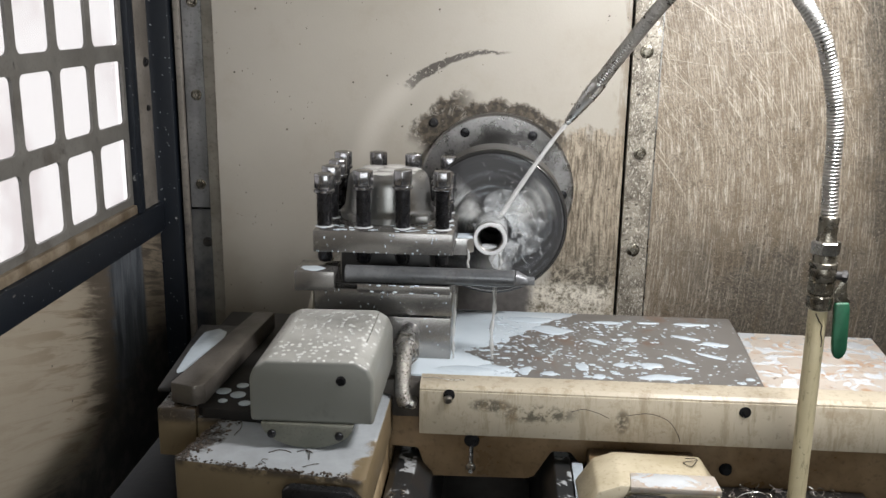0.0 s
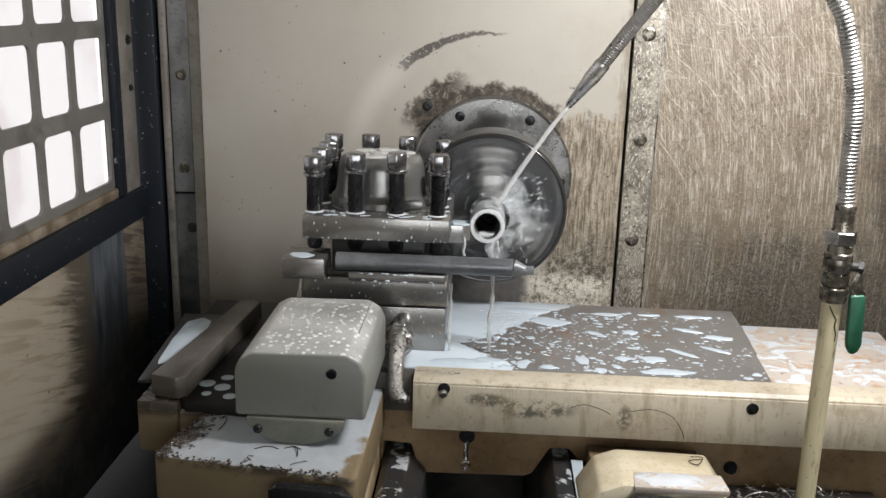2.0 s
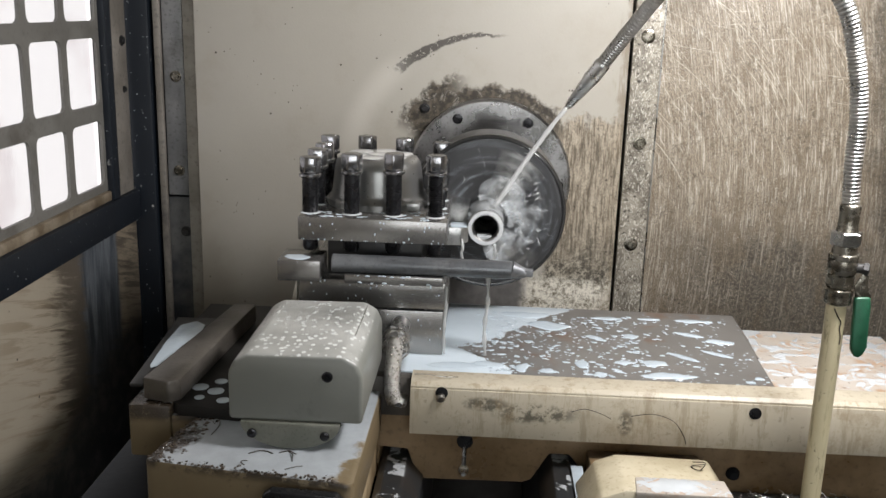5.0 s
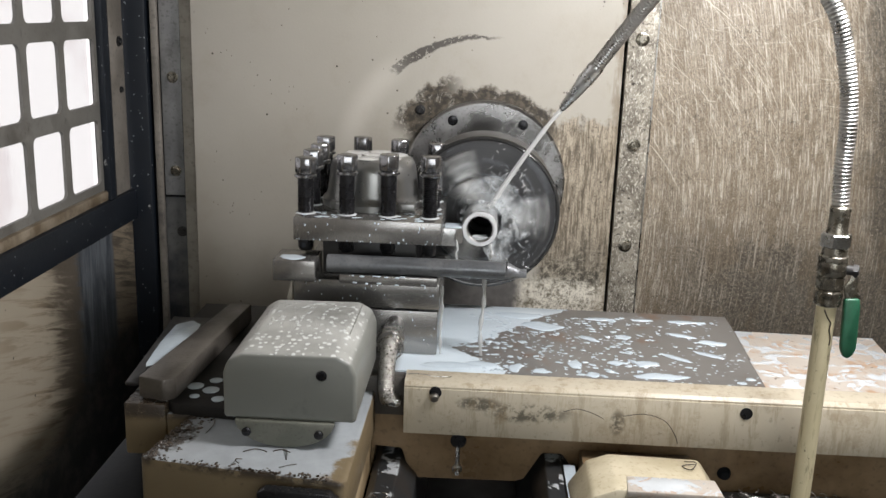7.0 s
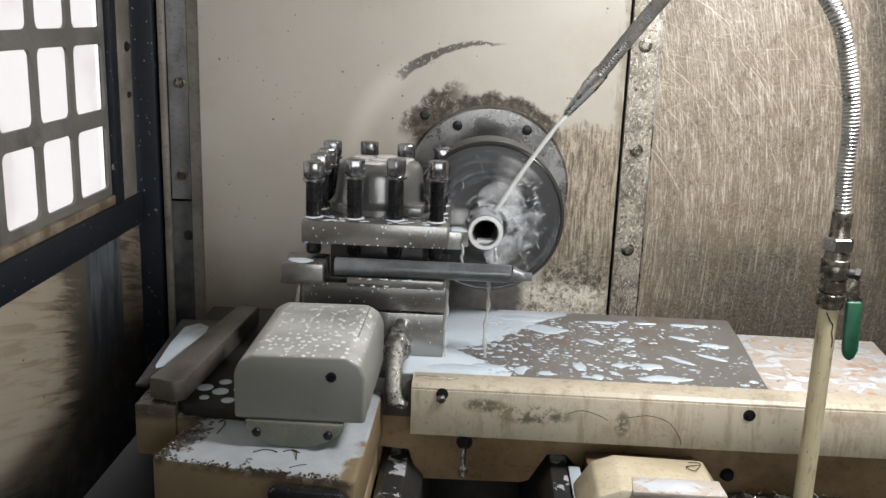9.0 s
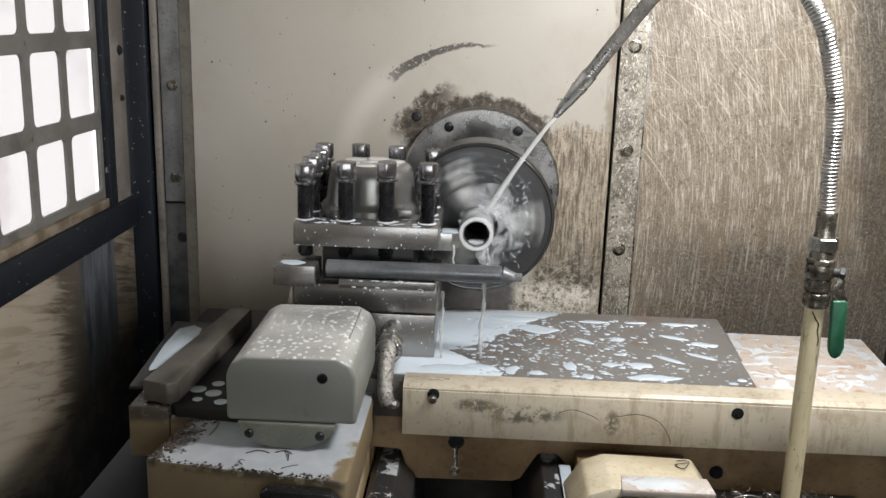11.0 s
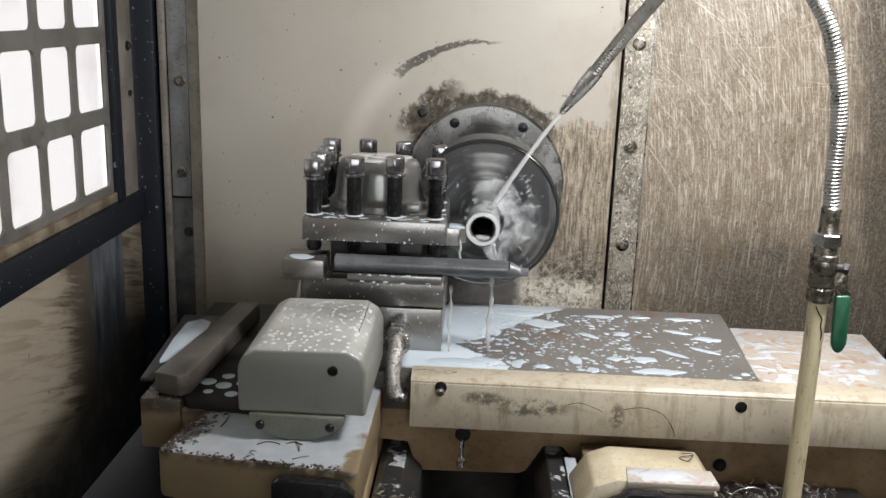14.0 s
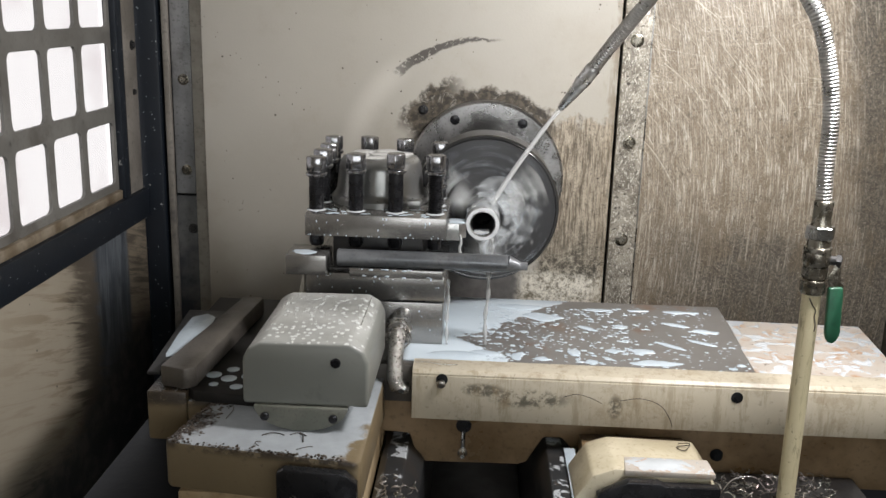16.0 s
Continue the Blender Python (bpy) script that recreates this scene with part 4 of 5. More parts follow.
part("end_cheek", box(gx0, gx0 + 0.0025, -0.1262, -0.0900, 0.9410, 1.0040, 0.0005), GUARD, guard)
for x, z in ((0.1860, 0.9965), (0.5678, 0.9892)):
    part("bolt_hole", turned([(0.0078, -0.0005), (0.0076, 0.0007), (0.0060, 0.0010)], (x, -0.1290, z), (0, -1, 0), 20), BLACK, guard, "dark round hole")
part("chip_bolt", turned([(0.006, 0), (0.006, 0.004), (0.004, 0.006)], (0.1845, -0.1300, 0.9915), (0.2, -1, -0.2), 8), SWARF, guard)

saddle = thing("saddle", "ochre painted cast saddle on the bed, oily and chipped", "machine saddle", at=(0, 0, 0))
part("body", prism([(-0.186, 0.9790), (0.80, 0.9790), (0.80, 0.850), (0.372, 0.850), (0.368, 0.884), (0.350, 0.906), (0.325, 0.906), (0.303, 0.868), (0.292, 0.864),
                    (0.166, 0.862), (0.154, 0.868), (0.143, 0.903), (0.108, 0.905), (0.104, 0.850), (-0.186, 0.850)], "y", -0.0990, 0.105, 0.003), SHADEDCAST, saddle)
part("left_block", box(-0.178, -0.1275, -0.2040, -0.0995, 0.9300, 0.9965, 0.004), LEDGE, saddle)
part("left_web", box(-0.1273, -0.0985, -0.2020, -0.0995, 0.9300, 0.9840, 0.002), LEDGE, saddle)
part("left_wing", prism([(-0.120, -0.3060), (-0.114, -0.3130), (0.018, -0.3320), (0.101, -0.3430), (0.1075, -0.3380), (0.1085, -0.0995), (-0.097, -0.0995), (-0.097, -0.2040)], "z", 0.9270, 0.9845, 0.004), LEDGE, saddle)
part("left_foot", box(-0.105, 0.104, -0.318, -0.10, 0.8700, 0.9265, 0.004), CAST, saddle)
wip = part("wiper", prism([(0.018, 0.900), (0.105, 0.900), (0.105, 0.967), (0.092, 0.9790), (0.026, 0.9815), (0.018, 0.9770)], "y", -0.3600, -0.3480, 0.001), BLACK, saddle, "black way wiper plate")
for x, z in ((0.034, 0.945), (0.093, 0.945)):
    screw(wip, (x, -0.3605, z), (0, -1, 0), 0.005, 0.005, "screw", STEEL, False)
part("right_wing", prism([(0.352, 0.860), (0.515, 0.860), (0.523, 0.918), (0.505, 0.9440), (0.398, 0.9460), (0.372, 0.9360), (0.352, 0.905)], "y", -0.2550, -0.1660, 0.004), CREAM, saddle, "paler cream wing")
part("wing_root", box(0.372, 0.512, -0.1655, -0.0995, 0.8600, 0.9160, 0.003), SHADEDCAST, saddle)
part("right_pad", prism([(0.408, -0.2600), (0.514, -0.2600), (0.512, -0.2240), (0.412, -0.2240)], "z", 0.9400, 0.9475, 0.0015), SIDEPLATE, saddle, "coolant-streaked pad")
wip = part("wiper", prism([(0.375, 0.885), (0.516, 0.885), (0.516, 0.9390), (0.452, 0.9390), (0.446, 0.9420), (0.410, 0.9420), (0.375, 0.9240)], "y", -0.2800, -0.2670, 0.001), BLACK, saddle, "black way wiper plate")
screw(wip, (0.43, -0.2805, 0.915), (0, -1, 0), 0.005, 0.005, "screw", STEEL, False)
part("oil_port", turned([(0.0105, -0.001), (0.0105, 0.0007), (0.008, 0.001)], (0.2165, -0.0990, 0.9185), (0, -1, 0), 20), BLACK, saddle, "dark oil hole")
nip = part("grease_nipple", turned([(0.0065, 0), (0.0065, 0.004), (0.004, 0.006), (0.0045, 0.012), (0.003, 0.015)], (0.2160, -0.0992, 0.8795), (0, -1, 0), 12), STEEL, saddle, "small steel grease nipple")
part("drip_pipe", rod((0.2165, -0.1005, 0.910), (0.216, -0.1005, 0.886), 0.0028, None, 10), SATIN, nip)
part("rear_lug", rod((0.558, -0.0985, 0.893), (0.558, -0.108, 0.893), 0.009, 0.007, 24, 0.002), DULLBLACK, saddle, "dark round boss")

# gib bar and plates on the operator side
gib = thing("gib_bar", "brown steel bar along the slide edge", "machine part", at=(0, 0, 0))
part("bar", prism([(-0.1630, -0.1920), (-0.1300, -0.2020), (-0.1180, -0.1930), (-0.0990, 0.095), (-0.1310, 0.095)], "z", 0.9985, 1.0260, 0.003), GIB, gib)
part("base_plate", prism([(-0.1270, -0.194), (-0.118, -0.203), (-0.0400, -0.212), (-0.040, 0.170), (-0.190, 0.170), (-0.190, -0.098), (-0.1270, -0.098)], "z", 0.9845, 0.9980, 0.001), OILBLACK, gib, "dark plate spotted with coolant")
lp = thing("edge_plate", "dark plate with a milky puddle", "cover plate", at=(0, 0, 0))
part("sheet", prism([(-0.192, -0.16), (-0.176, -0.16), (-0.148, 0.088), (-0.214, 0.088)], "z", 0.9983, 1.0030, 0.001), DARKIRON, lp)
part("puddle", prism([(-0.188, -0.10), (-0.184, -0.11), (-0.174, -0.10), (-0.160, 0.02), (-0.164, 0.055), (-0.180, 0.070), (-0.198, 0.05), (-0.196, -0.02)], "z", 1.0031, 1.0042, 0.0004), MILK, lp, "milky coolant puddle")
for x, y, r in ((-0.108, -0.150, 0.010), (-0.088, -0.130, 0.008), (-0.086, -0.160, 0.010), (-0.060, -0.150, 0.012), (-0.100, -0.180, 0.006), (-0.070, -0.185, 0.008), (-0.055, -0.120, 0.007)):
    part("coolant_bead", turned([(r, 0.0), (r * 1.02, 0.0006), (r * 0.8, 0.0013)], (x, y, 0.9981), (0, 0, 1), 20), MILK, gib, "flat milky bead")

# ---------------------------------------------------------------- motor box and conduit
motor = thing("motor_cover", "grey painted motor cover with milky beads on top", "motor cover", at=(0, 0, 0))
cv = [(-0.0390, 1.0165), (0.1065, 1.0165), (0.1065, 1.0720), (0.1000, 1.0860), (0.0850, 1.0945), (-0.0180, 1.0930), (-0.0320, 1.0850), (-0.0390, 1.0700)]
part("cover", prism(cv, "y", -0.2720, -0.0800, 0.0045, 3), BOXPAINT, motor)
part("screw", turned([(0.0060, 0), (0.0060, 0.0015), (0.0045, 0.0028)], (0.0690, -0.2721, 1.0710), (0, -1, 0), 16), BLACK, motor, "dark cover screw")
part("lid_seam", join(box(0.0887, 0.0891, -0.2000, -0.0840, 1.0925, 1.0934, 0)), FLANGEPAINT, motor, "thin lid seam")
half = [(0.0285 + 0.0545 * math.cos(radians(a)), 1.0160 + 0.0300 * math.sin(radians(a))) for a in range(180, 361, 10)]
fl = part("flange", prism(half, "y", -0.2745, -0.15, 0.0010), FLANGEPAINT, motor, "grey round motor flange")
for x in (-0.0130, 0.0665):
    part("flange_screw", turned([(0.0052, 0), (0.0052, 0.002), (0.0035, 0.003)], (x, -0.2746, 1.0030), (0, -1, 0), 14), BLACK, fl)

conduit = thing("flexible_conduit", "braided steel conduit with a bright gland", "conduit", at=(0, 0, 0))
cp = curve_points([(0.1240, -0.060, 1.0420), (0.1235, -0.086, 1.0350), (0.1225, -0.104, 1.0150), (0.1230, -0.114, 0.9980), (0.1250, -0.120, 0.9860), (0.1285, -0.121, 0.9785)], 20)
part("sleeve", swept(cp, lambda s: 0.0104 + 0.0004 * math.sin(s * 2 * math.pi / 0.0022) + 0.0004 * noise.noise((s * 300, 0, 0)), 18), BRAID, conduit)
part("gland", join(rod((0.1250, -0.0285, 1.0480), (0.1240, -0.062, 1.0420), 0.0125, None, 20, 0.001), turned([(0.0160, 0), (0.0172, 0.002), (0.0172, 0.011), (0.0155, 0.013)], (0.1240, -0.058, 1.0430), (0, -1, -0.22), 6),
                   turned([(0.0138, 0), (0.0142, 0.004), (0.0125, 0.009)], (0.1240, -0.0705, 1.0402), (0, -1, -0.25), 20)), STEEL, conduit, "bright hexagon gland")
part("elbow", join(rod((0.1270, -0.121, 0.9800), (0.1375, -0.120, 0.9765), 0.0078, 0.0070, 16, 0.001), rod((0.1360, -0.120, 0.9765), (0.1360, -0.0865, 0.9765), 0.0065, None, 14)), SATIN, conduit, "steel elbow")
wr = random.Random(12)
loops = []
for k in range(16):
    c, q, w, lean = Vector((0.1240 + wr.uniform(-0.002, 0.002), -0.066 - 0.0012 * k, 1.0410 - 0.0006 * k)), wr.uniform(0.0140, 0.0185), wr.uniform(2.5, 5.5), wr.uniform(0, 6.28)
    loops.append(swept([c + Vector((q * math.cos(lean + w * u), wr.uniform(-0.003, 0.003), q * math.sin(lean + w * u))) for u in (0, 0.14, 0.28, 0.42, 0.57, 0.71, 0.85, 1.0)], 0.0005, 5))
part("swarf_wrap", join(*loops), SWARF, conduit, "fine bright swarf caught round the gland")

# ---------------------------------------------------------------- bed
bed = thing("lathe_bed", "dark oily cast lathe bed with ground ways", "lathe bed", at=(0, 0, 0))
part("front_way", prism([(0.108, 0.70), (0.168, 0.70), (0.164, 0.868), (0.142, 0.892), (0.118, 0.892), (0.108, 0.884)], "y", -1.2, 0.42, 0.002), WAYIRON, bed)
part("rear_way", prism([(0.305, 0.70), (0.368, 0.70), (0.368, 0.882), (0.349, 0.899), (0.328, 0.899), (0.312, 0.868)], "y", -1.2, 0.42, 0.002), WAYIRON, bed)
part("front_wall", box(-0.10, 0.1075, -1.2, 0.42, 0.62, 0.862, 0.003), DULLBLACK, bed)
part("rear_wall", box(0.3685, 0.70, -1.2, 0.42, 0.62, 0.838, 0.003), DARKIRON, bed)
part("rear_shelf", box(0.526, 0.74, -1.1, -0.104, 0.8385, 0.8700, 0.002), DARKIRON, bed)
part("web", box(0.166, 0.306, -1.2, 0.42, 0.62, 0.74, 0.003), DARKIRON, bed)
part("way_film", box(0.1095, 0.1165, -1.2, -0.3620, 0.8923, 0.8932, 0.0002), MILK, bed, "milky coolant film on the way")
part("way_edge", box(0.3505, 0.3650, -1.2, -0.12, 0.9005, 0.9030, 0.0005), MILK, bed, "milky film on the way edge")

# ---------------------------------------------------------------- coolant line
HX, HY = 0.6215, -0.190
pipe = thing("coolant_pipe", "yellowed cream coolant pipe with oily valve and green handle", "coolant pipe", at=(HX, HY, 0.70))
part("pipe", rod((0.003, 0, 0.0), (0.000, 0, 0.456), 0.0108, None, 24), PIPE, pipe)
def nut(r0, z0, z1, n=6):
    e = 0.0012
    return turned([(r0 - 0.0018, z0), (r0, z0 + e), (r0, z1 - e), (r0 - 0.0018, z1)], (0, 0, 0), (0, 0, 1), n)


valve = part("valve", join(turned([(0.0125, 0.452), (0.0148, 0.4535), (0.0152, 0.458), (0.0146, 0.461), (0.0152, 0.464), (0.0150, 0.469), (0.0128, 0.4715)], (0, 0, 0), (0, 0, 1), 28),
                           nut(0.0156, 0.4715, 0.4870, 8), turned([(0.0148, 0.4870), (0.0158, 0.4895), (0.0158, 0.5000), (0.0150, 0.5030)], (0, 0, 0), (0, 0, 1), 28), nut(0.0164, 0.5030, 0.5100, 8),
                           turned([(0.0135, 0.510), (0.0132, 0.5185)], (0, 0, 0), (0, 0, 1), 24)), BRONZE, pipe, "oily brass ball valve")
part("union_nut", nut(0.0168, 0.5185, 0.5340), SATIN, valve, "bright wet union nut")
part("ferrule", turned([(0.0118, 0.534), (0.0108, 0.538), (0.0106, 0.556), (0.0113, 0.559), (0.0110, 0.563), (0.0090, 0.565)], (0, 0, 0), (0, 0, 1), 24), BRONZE, valve, "dark hose ferrule")
part("stem", join(rod((0.012, -0.004, 0.4945), (0.026, -0.010, 0.4945), 0.0056, None, 14, 0.0008), turned([(0.0080, 0), (0.0080, 0.005)], (0.0200, -0.008, 0.4945), (1, -0.4, 0), 6)), DARKIRON, valve)
hl = part("handle", prism([(p - 0.005, q) for p, q in ((0.0160, 0.4760), (0.0275, 0.4990), (0.0300, 0.4950), (0.0300, 0.4780), (0.0360, 0.4640), (0.0350, 0.4540), (0.0210, 0.4540), (0.0185, 0.4660))], "y", -0.0135, -0.0110, 0.0006), BRONZE, valve, "oily steel handle arm")
gr = prism([(p - 0.0055, q) for p, q in ((0.0185, 0.4640), (0.0345, 0.4650), (0.0365, 0.4560), (0.0388, 0.4080), (0.0360, 0.3990), (0.0310, 0.3950), (0.0260, 0.3965), (0.0225, 0.4030), (0.0212, 0.4120))], "y", -0.0165, -0.0080, 0.0024, 3)
part("grip", gr, GREEN, hl, "green vinyl grip")

part("dark_squiggle", swept(curve_points([(-0.0055, -0.0100, 0.449), (-0.0010, -0.0108, 0.440), (0.0030, -0.0106, 0.434), (0.0025, -0.0108, 0.426), (0.0052, -0.0098, 0.416), (0.0048, -0.0101, 0.408)], 8), 0.0008, 6), CRUST, pipe, "dark crack-like squiggle on the pipe")

hose = thing("coolant_hose", "flexible ribbed steel coolant hose with a bright nozzle", "coolant hose", at=(0, 0, 0))
TIP, TAIL = Vector((0.3380, 0.105, 1.3280)), Vector((0.3765, 0.068, 1.3880))
hp = curve_points([(0.6210, HY, 1.2620), (0.6180, HY, 1.3020), (0.6160, HY, 1.3620), (0.6050, HY, 1.4200), (0.5830, HY, 1.4760), (0.5420, -0.150, 1.5350), (0.4950, -0.085, 1.5550), (0.4480, -0.022, 1.5020), (0.4060, 0.032, 1.4370), TAIL], 96)
part("rib_sleeve", swept(hp, lambda s: 0.0091 + 0.0006 * math.sin(s * 2 * math.pi / 0.0041), 16), HOSE, hose)
d = (TIP - TAIL).normalized()
L = (TIP - TAIL).length
part("nozzle", turned([(0.0080, -0.006), (0.0105, -0.003), (0.0110, 0.0), (0.0110, 0.026), (0.0100, 0.030), (0.0055, L - 0.002), (0.0045, L)], TAIL, d, 24), STEEL, hose, "bright tapered nozzle")

hit = Vector((0.2440, 0.0700, 1.1905))
jp = []
for k in range(25):
    t = k / 24
    p = TIP.lerp(hit, t)
    p.z += 0.012 * t * (1 - t) * 4 * 0.4
    jp.append(p + Vector((noise.noise((t * 9, 0, 0)), 0, noise.noise((t * 9, 4, 0)))) * 0.0007)
jet = thing("coolant_jet", "thin white jet of milky coolant from the nozzle", "coolant", at=(0, 0, 0))
part("stream", swept(jp, lambda s: 0.0030 + 0.0009 * noise.noise((s * 60, 1, 0)) + s * 0.006, 12), JET, jet)

# ---------------------------------------------------------------- puddles, beads, swarf
POOLS = ((0.200, -0.062, 0.045, 0.010, 4), (0.330, 0.112, 0.034, 0.017, -12), (0.300, 0.155, 0.040, 0.012, 0), (0.395, 0.066, 0.017, 0.006, -38), (0.446, 0.080, 0.011, 0.009, 10),
         (0.463, -0.022, 0.017, 0.011, 12), (0.474, -0.066, 0.034, 0.010, 3), (0.506, 0.006, 0.022, 0.0055, -40), (0.556, 0.022, 0.020, 0.0060, -32),
         (0.572, 0.072, 0.019, 0.0085, -8), (0.530, 0.098, 0.020, 0.007, -20), (0.552, 0.160, 0.028, 0.007, 0), (0.421, -0.024, 0.010, 0.008, 0),
         (0.366, -0.036, 0.009, 0.014, 20), (0.386, -0.070, 0.009, 0.009, 0), (0.318, -0.066, 0.011, 0.009, 0), (0.287, -0.060, 0.008, 0.017, -15),
         (0.420, 0.156, 0.022, 0.006, 0), (0.484, 0.160, 0.016, 0.005, 0), (0.243, -0.052, 0.022, 0.009, -6), (0.590, -0.060, 0.006, 0.005, 0), (0.575, -0.074, 0.007, 0.004, 0))
for k, (x, y, lx, ly, turn) in enumerate(POOLS):
    part("puddle", puddle(x, y, lx, ly, turn, k * 1.7 + 0.3), MILK, slide, "milky coolant puddle")
rnd = random.Random(4)
drops = []
for k in range(620):
    x, y = rnd.uniform(0.225, 0.600), rnd.uniform(-0.078, 0.168)
    if rnd.random() > (1.0 if x < 0.46 else 0.45):
        continue
    q = (0.0007 + 0.0034 * rnd.random() ** 2.2) * (1.0 if x < 0.47 else 0.8)
    drops.append(puddle(x, y, q * rnd.uniform(1.0, 1.8), q * 0.85, rnd.uniform(-40, 20), k * 0.37, 1.0064, 0.0007))
tagged(part("bead_scatter", join(*drops), MILK, slide, "scattered milky coolant beads"), kind="stuff")

# crust of oily chips along the saddle ledge
rnd = random.Random(9)


def crumb(at, q, rnd, n=7):
    bm = bmesh.new()
    bmesh.ops.create_icosphere(bm, subdivisions=1, radius=q)
    for v in bm.verts:
        v.co = Vector(v.co) * rnd.uniform(0.55, 1.25)
        v.co.z *= 0.55
        v.co += Vector(at)
    return bm


crust = []
for k in range(330):
    u = rnd.random()
    if rnd.random() < 0.55:
        x, y = -0.117 + 0.020 * u + rnd.uniform(0, 0.036) * rnd.random(), -0.306 + 0.100 * u
    else:
        x, y = -0.112 + 0.200 * u, -0.3130 - 0.027 * u + rnd.uniform(0, 0.012) * rnd.random()
    crust.append(crumb((x, y, 0.9848), rnd.uniform(0.0006, 0.0026), rnd))
tagged(new("chip_crust", mesh("chip_crust", join(*crust), CRUST)), "black oily chip crust on the saddle ledge", "swarf", "", "stuff")


def curl(name, pts, q, material, label):
    ob = new(name, mesh(name, swept(curve_points(pts, 10), q, 6), material))
    return tagged(ob, label, "swarf", "loose swarf curls")


curl("swarf_curl", [(0.345, -0.1300, 0.9800), (0.362, -0.1310, 0.9850), (0.382, -0.1315, 0.9800), (0.395, -0.1300, 0.9730)], 0.0005, HAIR, "thin dark swarf curl on the guard")
curl("swarf_curl", [(0.418, -0.1300, 0.9780), (0.445, -0.1320, 0.9830), (0.470, -0.1325, 0.9750), (0.484, -0.1310, 0.9560), (0.488, -0.1300, 0.9450)], 0.0005, HAIR, "long thin dark swarf curl on the guard")
curl("swarf_curl", [(0.150, -0.105, 1.0098), (0.165, -0.110, 1.0125), (0.185, -0.112, 1.0110), (0.205, -0.108, 1.0098)], 0.0006, STEEL, "bright swarf curl on the guard")
curl("swarf_curl", [(0.535, -0.200, 0.8800), (0.550, -0.205, 0.9120), (0.575, -0.205, 0.9180), (0.592, -0.200, 0.9020)], 0.0007, STEEL, "bright swarf curl beside the pipe")
curl("swarf_curl", [(0.486, -0.180, 0.9465), (0.497, -0.192, 0.9520), (0.490, -0.200, 0.9465), (0.482, -0.190, 0.9460), (0.500, -0.185, 0.9470)], 0.0006, HAIR, "tangled swarf curl on the saddle wing")
for k in range(2):
    x, y = rnd.uniform(-0.03, 0.07), rnd.uniform(-0.325, -0.285)
    a = rnd.uniform(0, 6.28)
    pts = [(x + 0.013 * t * math.cos(a + 0.5 * t), y + 0.006 * t * math.sin(a + 0.9 * t), 0.9855 + 0.002 * math.sin(t * 2)) for t in (0.0, 0.6, 1.2, 1.8)]
    curl("swarf_curl", pts, 0.0005, HAIR, "thin dark swarf curl on the wet ledge")


for pts in ([(-0.014, -0.288, 0.9850), (-0.004, -0.283, 0.9862), (0.004, -0.281, 0.9850), (0.012, -0.286, 0.9855)], [(0.028, -0.279, 0.9850), (0.034, -0.288, 0.9865), (0.036, -0.300, 0.9850)],
            [(0.018, -0.283, 0.9850), (0.028, -0.279, 0.9858), (0.037, -0.284, 0.9850)], [(-0.066, -0.214, 0.9850), (-0.063, -0.230, 0.9862), (-0.066, -0.248, 0.9850)]):
    curl("swarf_curl", pts, 0.0006, HAIR, "thin dark swarf curl on the wet ledge")


def swarf_heap(x0, x1, y0, y1, z, n, label):
    out = []
    for k in range(n):
        c = Vector((rnd.uniform(x0, x1), rnd.uniform(y0, y1), z + rnd.uniform(0, 0.012)))
        q, a, w = rnd.uniform(0.002, 0.006), rnd.uniform(0, 6.28), rnd.uniform(3, 7)
        pts = [c + Vector((q * math.cos(a + w * t), q * math.sin(a + w * t) * 0.7, (t - 0.5) * rnd.uniform(0.002, 0.010))) for t in (0, 0.25, 0.5, 0.75, 1.0)]
        out.append(swept([Vector(v) for v in pts], 0.0007, 4))
    return tagged(new("swarf_heap", mesh("swarf_heap", join(*out), SWARF)), label, "swarf", "", "stuff")


swarf_heap(0.53, 0.70, -0.34, -0.115, 0.8706, 420, "heap of bright steel swarf on the bed")
swarf_heap(0.115, 0.160, -0.40, -0.22, 0.8920, 110, "bright steel swarf on the wet way")

# ---------------------------------------------------------------- spray round the work
rnd = random.Random(21)


def drop(at, q, pull, n=6):
    bm = bmesh.new()
    bmesh.ops.create_icosphere(bm, subdivisions=1, radius=q)
    d = Vector(pull)
    for v in bm.verts:
        v.co += d * (v.co.dot(d.normalized()) / q) if d.length else Vector()
        v.co += Vector(at)
    return smooth(bm, 80)


spray = thing("coolant_spray", "white coolant spray flung off the turning tube", "coolant", at=(AX, 0.06, AZ))
for name, count, r0, r1, mat in (("fine_spray", 160, 0.028, 0.085, MIST), ("spray_drop", 60, 0.030, 0.115, JET)):
    bits = []
    for k in range(count):
        a, q = radians(rnd.gauss(20, 48)), r0 + (r1 - r0) * rnd.random() ** 1.6
        tang = Vector((-math.sin(a), 0, math.cos(a))) * rnd.uniform(-0.006, 0.004) + Vector((math.cos(a), 0, math.sin(a))) * rnd.uniform(0.001, 0.008)
        bits.append(drop((q * math.cos(a), rnd.uniform(-0.02, 0.06), q * math.sin(a)), rnd.uniform(0.0003, 0.0008) * (1.5 if mat is MIST else 1.0), tang * 0.45))
    tagged(part(name, join(*bits), mat, spray), kind="stuff")
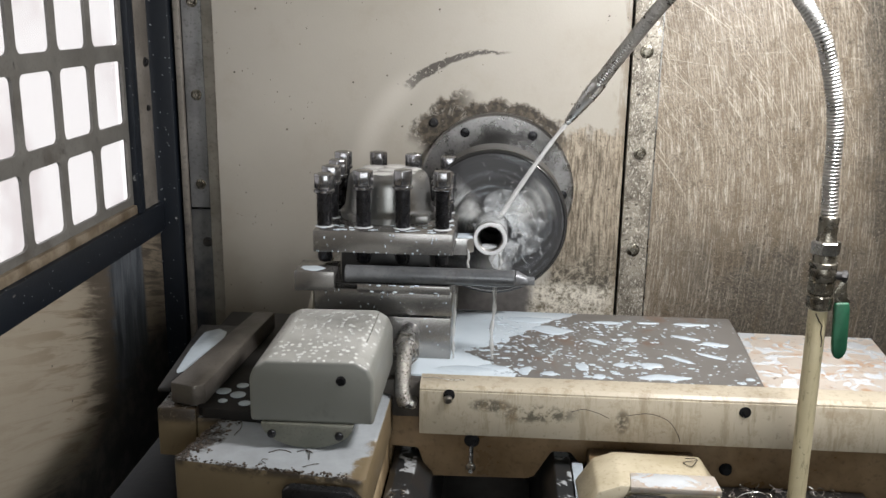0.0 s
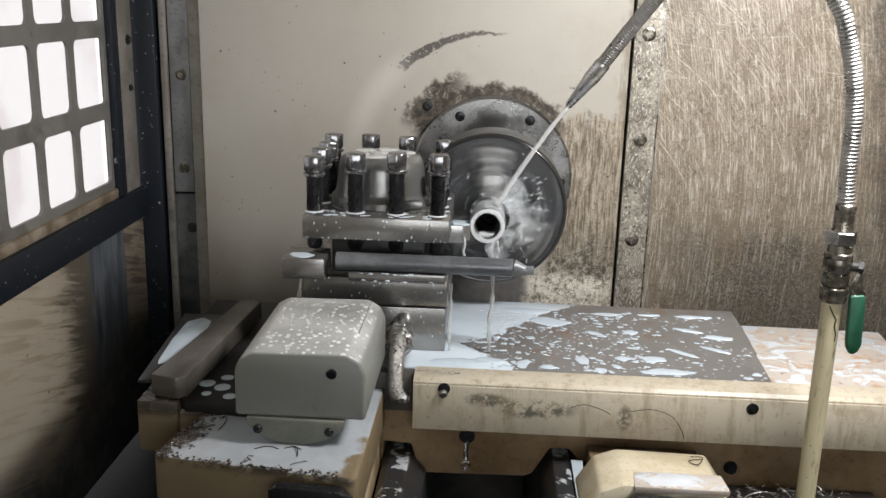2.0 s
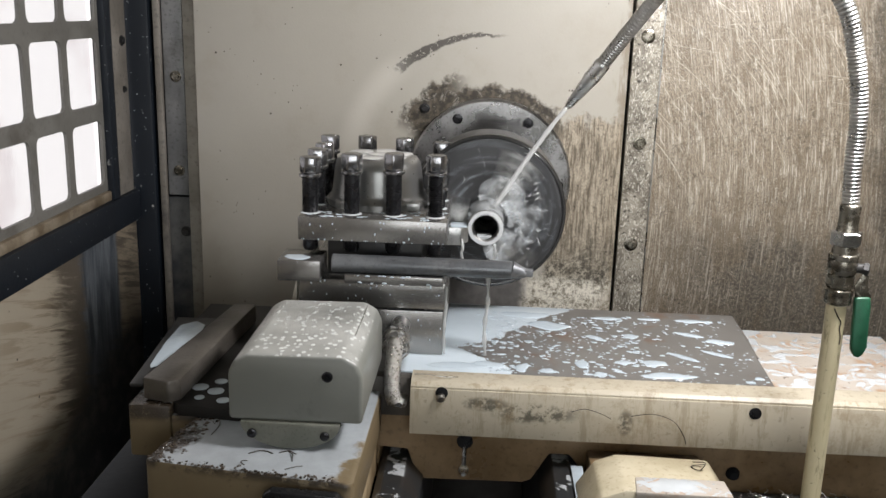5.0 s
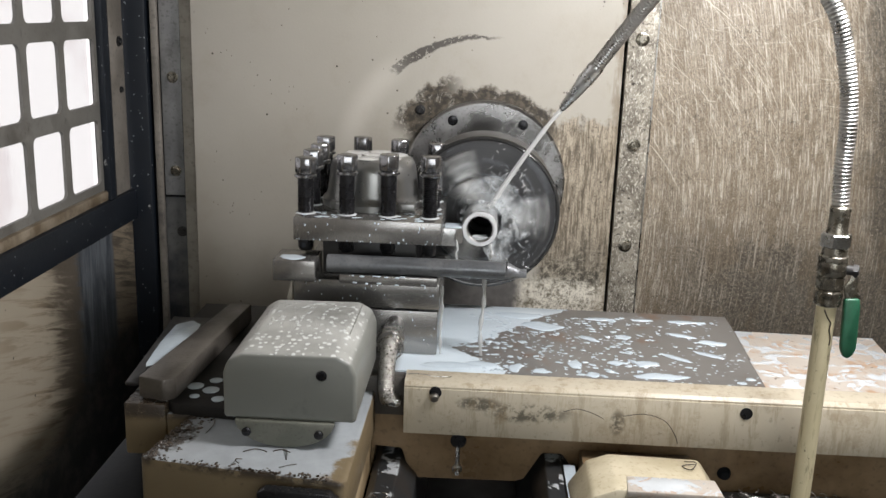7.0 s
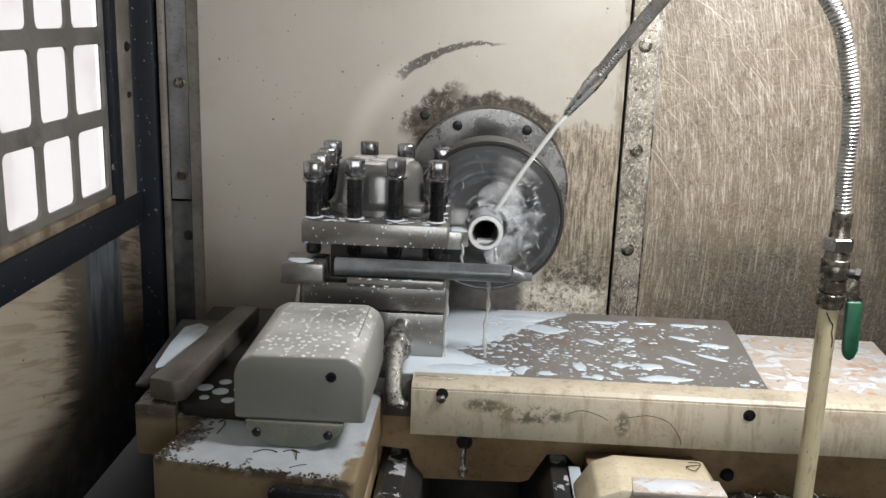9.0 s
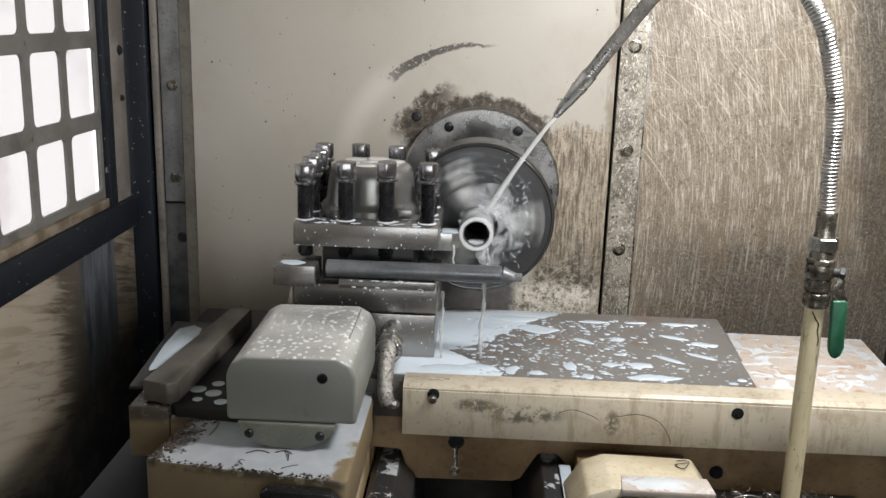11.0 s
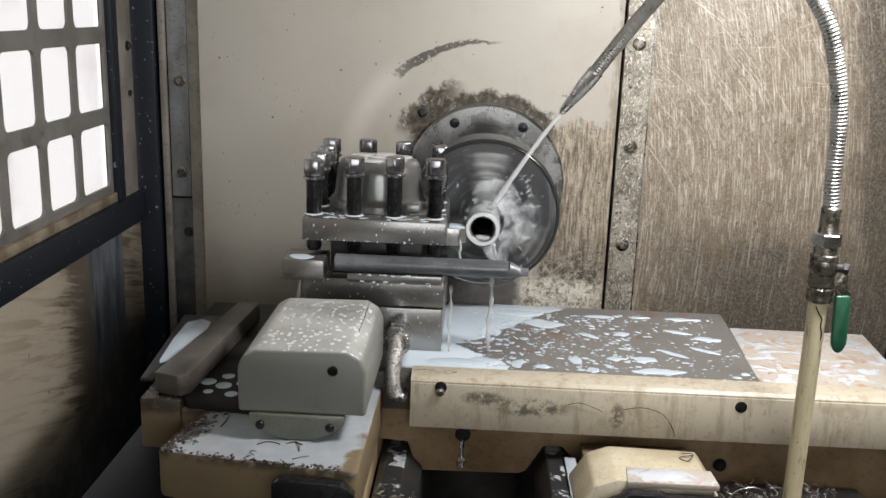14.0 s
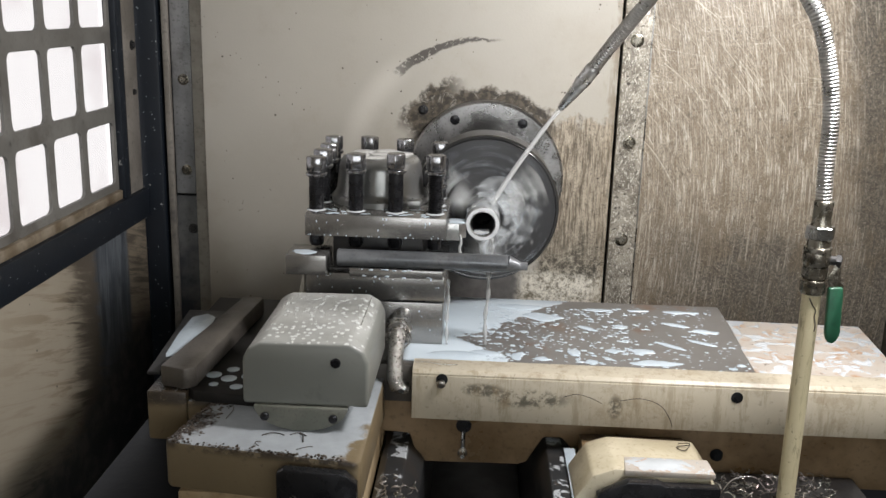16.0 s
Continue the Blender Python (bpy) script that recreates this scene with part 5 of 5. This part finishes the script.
for k, (a0, a1, r1, yy) in enumerate(((-35, 75, 0.050, 0.010), (40, 160, 0.042, 0.004), (-80, 20, 0.060, 0.022), (-50, 60, 0.085, 0.034), (0, 120, 0.075, 0.046), (-100, -20, 0.070, 0.040), (-20, 50, 0.100, 0.058))):
    sheet = bmesh.new()
    prev = None
    for i in range(25):
        a = radians(a0 + (a1 - a0) * i / 24)
        far = 0.029 + (r1 - 0.029) * math.sin(math.pi * i / 24) ** 0.6 * (0.85 + 0.3 * noise.noise((i * 0.16, k * 3.3, 0)))
        row = [sheet.verts.new((q * math.cos(a), yy - 0.25 * (q - 0.028), q * math.sin(a))) for q in (0.0285, (0.0285 + far) / 2, far)]
        row += [sheet.verts.new((q * math.cos(a), yy - 0.25 * (q - 0.028) + 0.0012, q * math.sin(a))) for q in (far, 0.0285)]
        if prev:
            for u in range(5):
                sheet.faces.new((prev[u], prev[(u + 1) % 5], row[(u + 1) % 5], row[u]))
        else:
            sheet.faces.new(row)
        prev = row
    sheet.faces.new(prev[::-1])
    part("splash_sheet", smooth(sheet, 60), WISP, spray, "thin white splash sheet")
beads = []
for k in range(64):
    x = rnd.uniform(PX0 + 0.004, PX1 - 0.004)
    z = rnd.choice((rnd.uniform(1.160, 1.186), rnd.uniform(1.072, 1.104), rnd.uniform(1.02, 1.066), 1.1590))
    beads.append(drop((x, PY0 - 0.0002, z), rnd.uniform(0.0004, 0.0012), Vector((0, 0, rnd.uniform(0, 0.0012)))))
for k in range(15):
    beads.append(drop((rnd.uniform(0.054, 0.178), -0.0442, 1.1175 - 0.0095 * (k % 2) + rnd.uniform(-0.001, 0.0005)), rnd.uniform(0.0005, 0.0015), Vector((rnd.uniform(0, 0.003), 0, 0))))
for k in range(60):
    x, y = rnd.uniform(PX0 + 0.004, PX1 - 0.004), rnd.uniform(PY0 + 0.003, 0.03)
    beads.append(puddle(x, y, rnd.uniform(0.001, 0.005), rnd.uniform(0.001, 0.003), rnd.uniform(-30, 30), k * 0.7, 1.1886, 0.0006))
tagged(part("bead_scatter", join(*beads), MILK, post, "white coolant beads on the tool post"), kind="stuff")
cling = []
for k in range(70):
    a, q = rnd.uniform(0, 6.283), rnd.uniform(0.045, 0.110)
    cling.append(drop((q * math.cos(a), -0.0012, q * math.sin(a)), rnd.uniform(0.0008, 0.0020), Vector((math.cos(a), 0, math.sin(a))) * rnd.uniform(0, 0.003)))
tagged(part("clinging_drops", join(*cling), MILK, chuck, "white coolant drops on the chuck face"), kind="stuff")

drip = thing("coolant_drip", "thin white coolant drips under the tube", "coolant", at=(0.246, 0.052, 1.142))
part("upper_thread", swept(curve_points([(0.0, 0, 0.002), (0.003, 0.0, -0.012), (0.001, 0.0, -0.026), (0.002, -0.01, -0.040)], 8), lambda t: 0.0022 + 0.0008 * math.sin(t * 500), 8), JET, drip)
part("lower_thread", swept(curve_points([(-0.004, -0.075, -0.025), (-0.003, -0.076, -0.060), (-0.006, -0.075, -0.095), (-0.004, -0.075, -0.1345)], 8), lambda t: 0.0026 + 0.0009 * math.sin(t * 230), 8), JET, drip)
pool = [(0.0167 * math.cos(radians(a)), 0.0167 * math.sin(radians(a))) for a in range(228, 313, 7)]
pool += [(0.0085, -0.0118), (0.003, -0.0124), (-0.004, -0.0120), (-0.0085, -0.0121)]
part("bore_pool", prism([(p - 0.0140, q + 0.0230) for p, q in pool], "y", -0.001, 0.016, 0.0005), SHEETMILK, drip, "milky pool lying in the tube bore")
part("post_thread", swept(curve_points([(-0.0590, -0.076, -0.040), (-0.0580, -0.076, -0.070), (-0.0595, -0.077, -0.100), (-0.0585, -0.077, -0.1345)], 8), lambda t: 0.0020 + 0.0009 * math.sin(t * 260), 8), JET, drip)
film = thing("tool_drip", "milky coolant running off the turning tool", "coolant", at=(0.196, 0.043, 1.145))
part("thread", swept(curve_points([(0.004, 0, 0.004), (0.006, -0.003, -0.008), (0.004, -0.004, -0.014), (0.006, -0.005, -0.022)], 8), 0.0020, 8), JET, film)

def motions():
    rows = []
    for k in range(16 * FPS + 1):
        rows.append((k / FPS, pose(AX, 0.15, AZ, 0, 67.0 * k, 0)))
    walk(chuck, rows)
    walk(work, [(t, pose(AX - 0.003, 0.047, AZ, 0, 67.0 * round(t * FPS), 0)) for t, m in rows])
    # the spray flickers round its mean, the drips sway
    sway = random.Random(5)
    walk(spray, [(k / 15, pose(AX, 0.06 + sway.uniform(-0.004, 0.004), AZ, 0, sway.uniform(-9, 9), 0)) for k in range(16 * 15 + 1)])
    walk(drip, [(k / 10, pose(0.246 + sway.uniform(-0.003, 0.003), 0.052, 1.142, 0, 0, sway.uniform(-2, 2))) for k in range(161)])
    walk(jet, [(k / 10, pose(0, 0, 0, 0, 0, 0) @ Matrix.Translation((sway.uniform(-0.0006, 0.0006), 0, 0))) for k in range(161)])


motions()
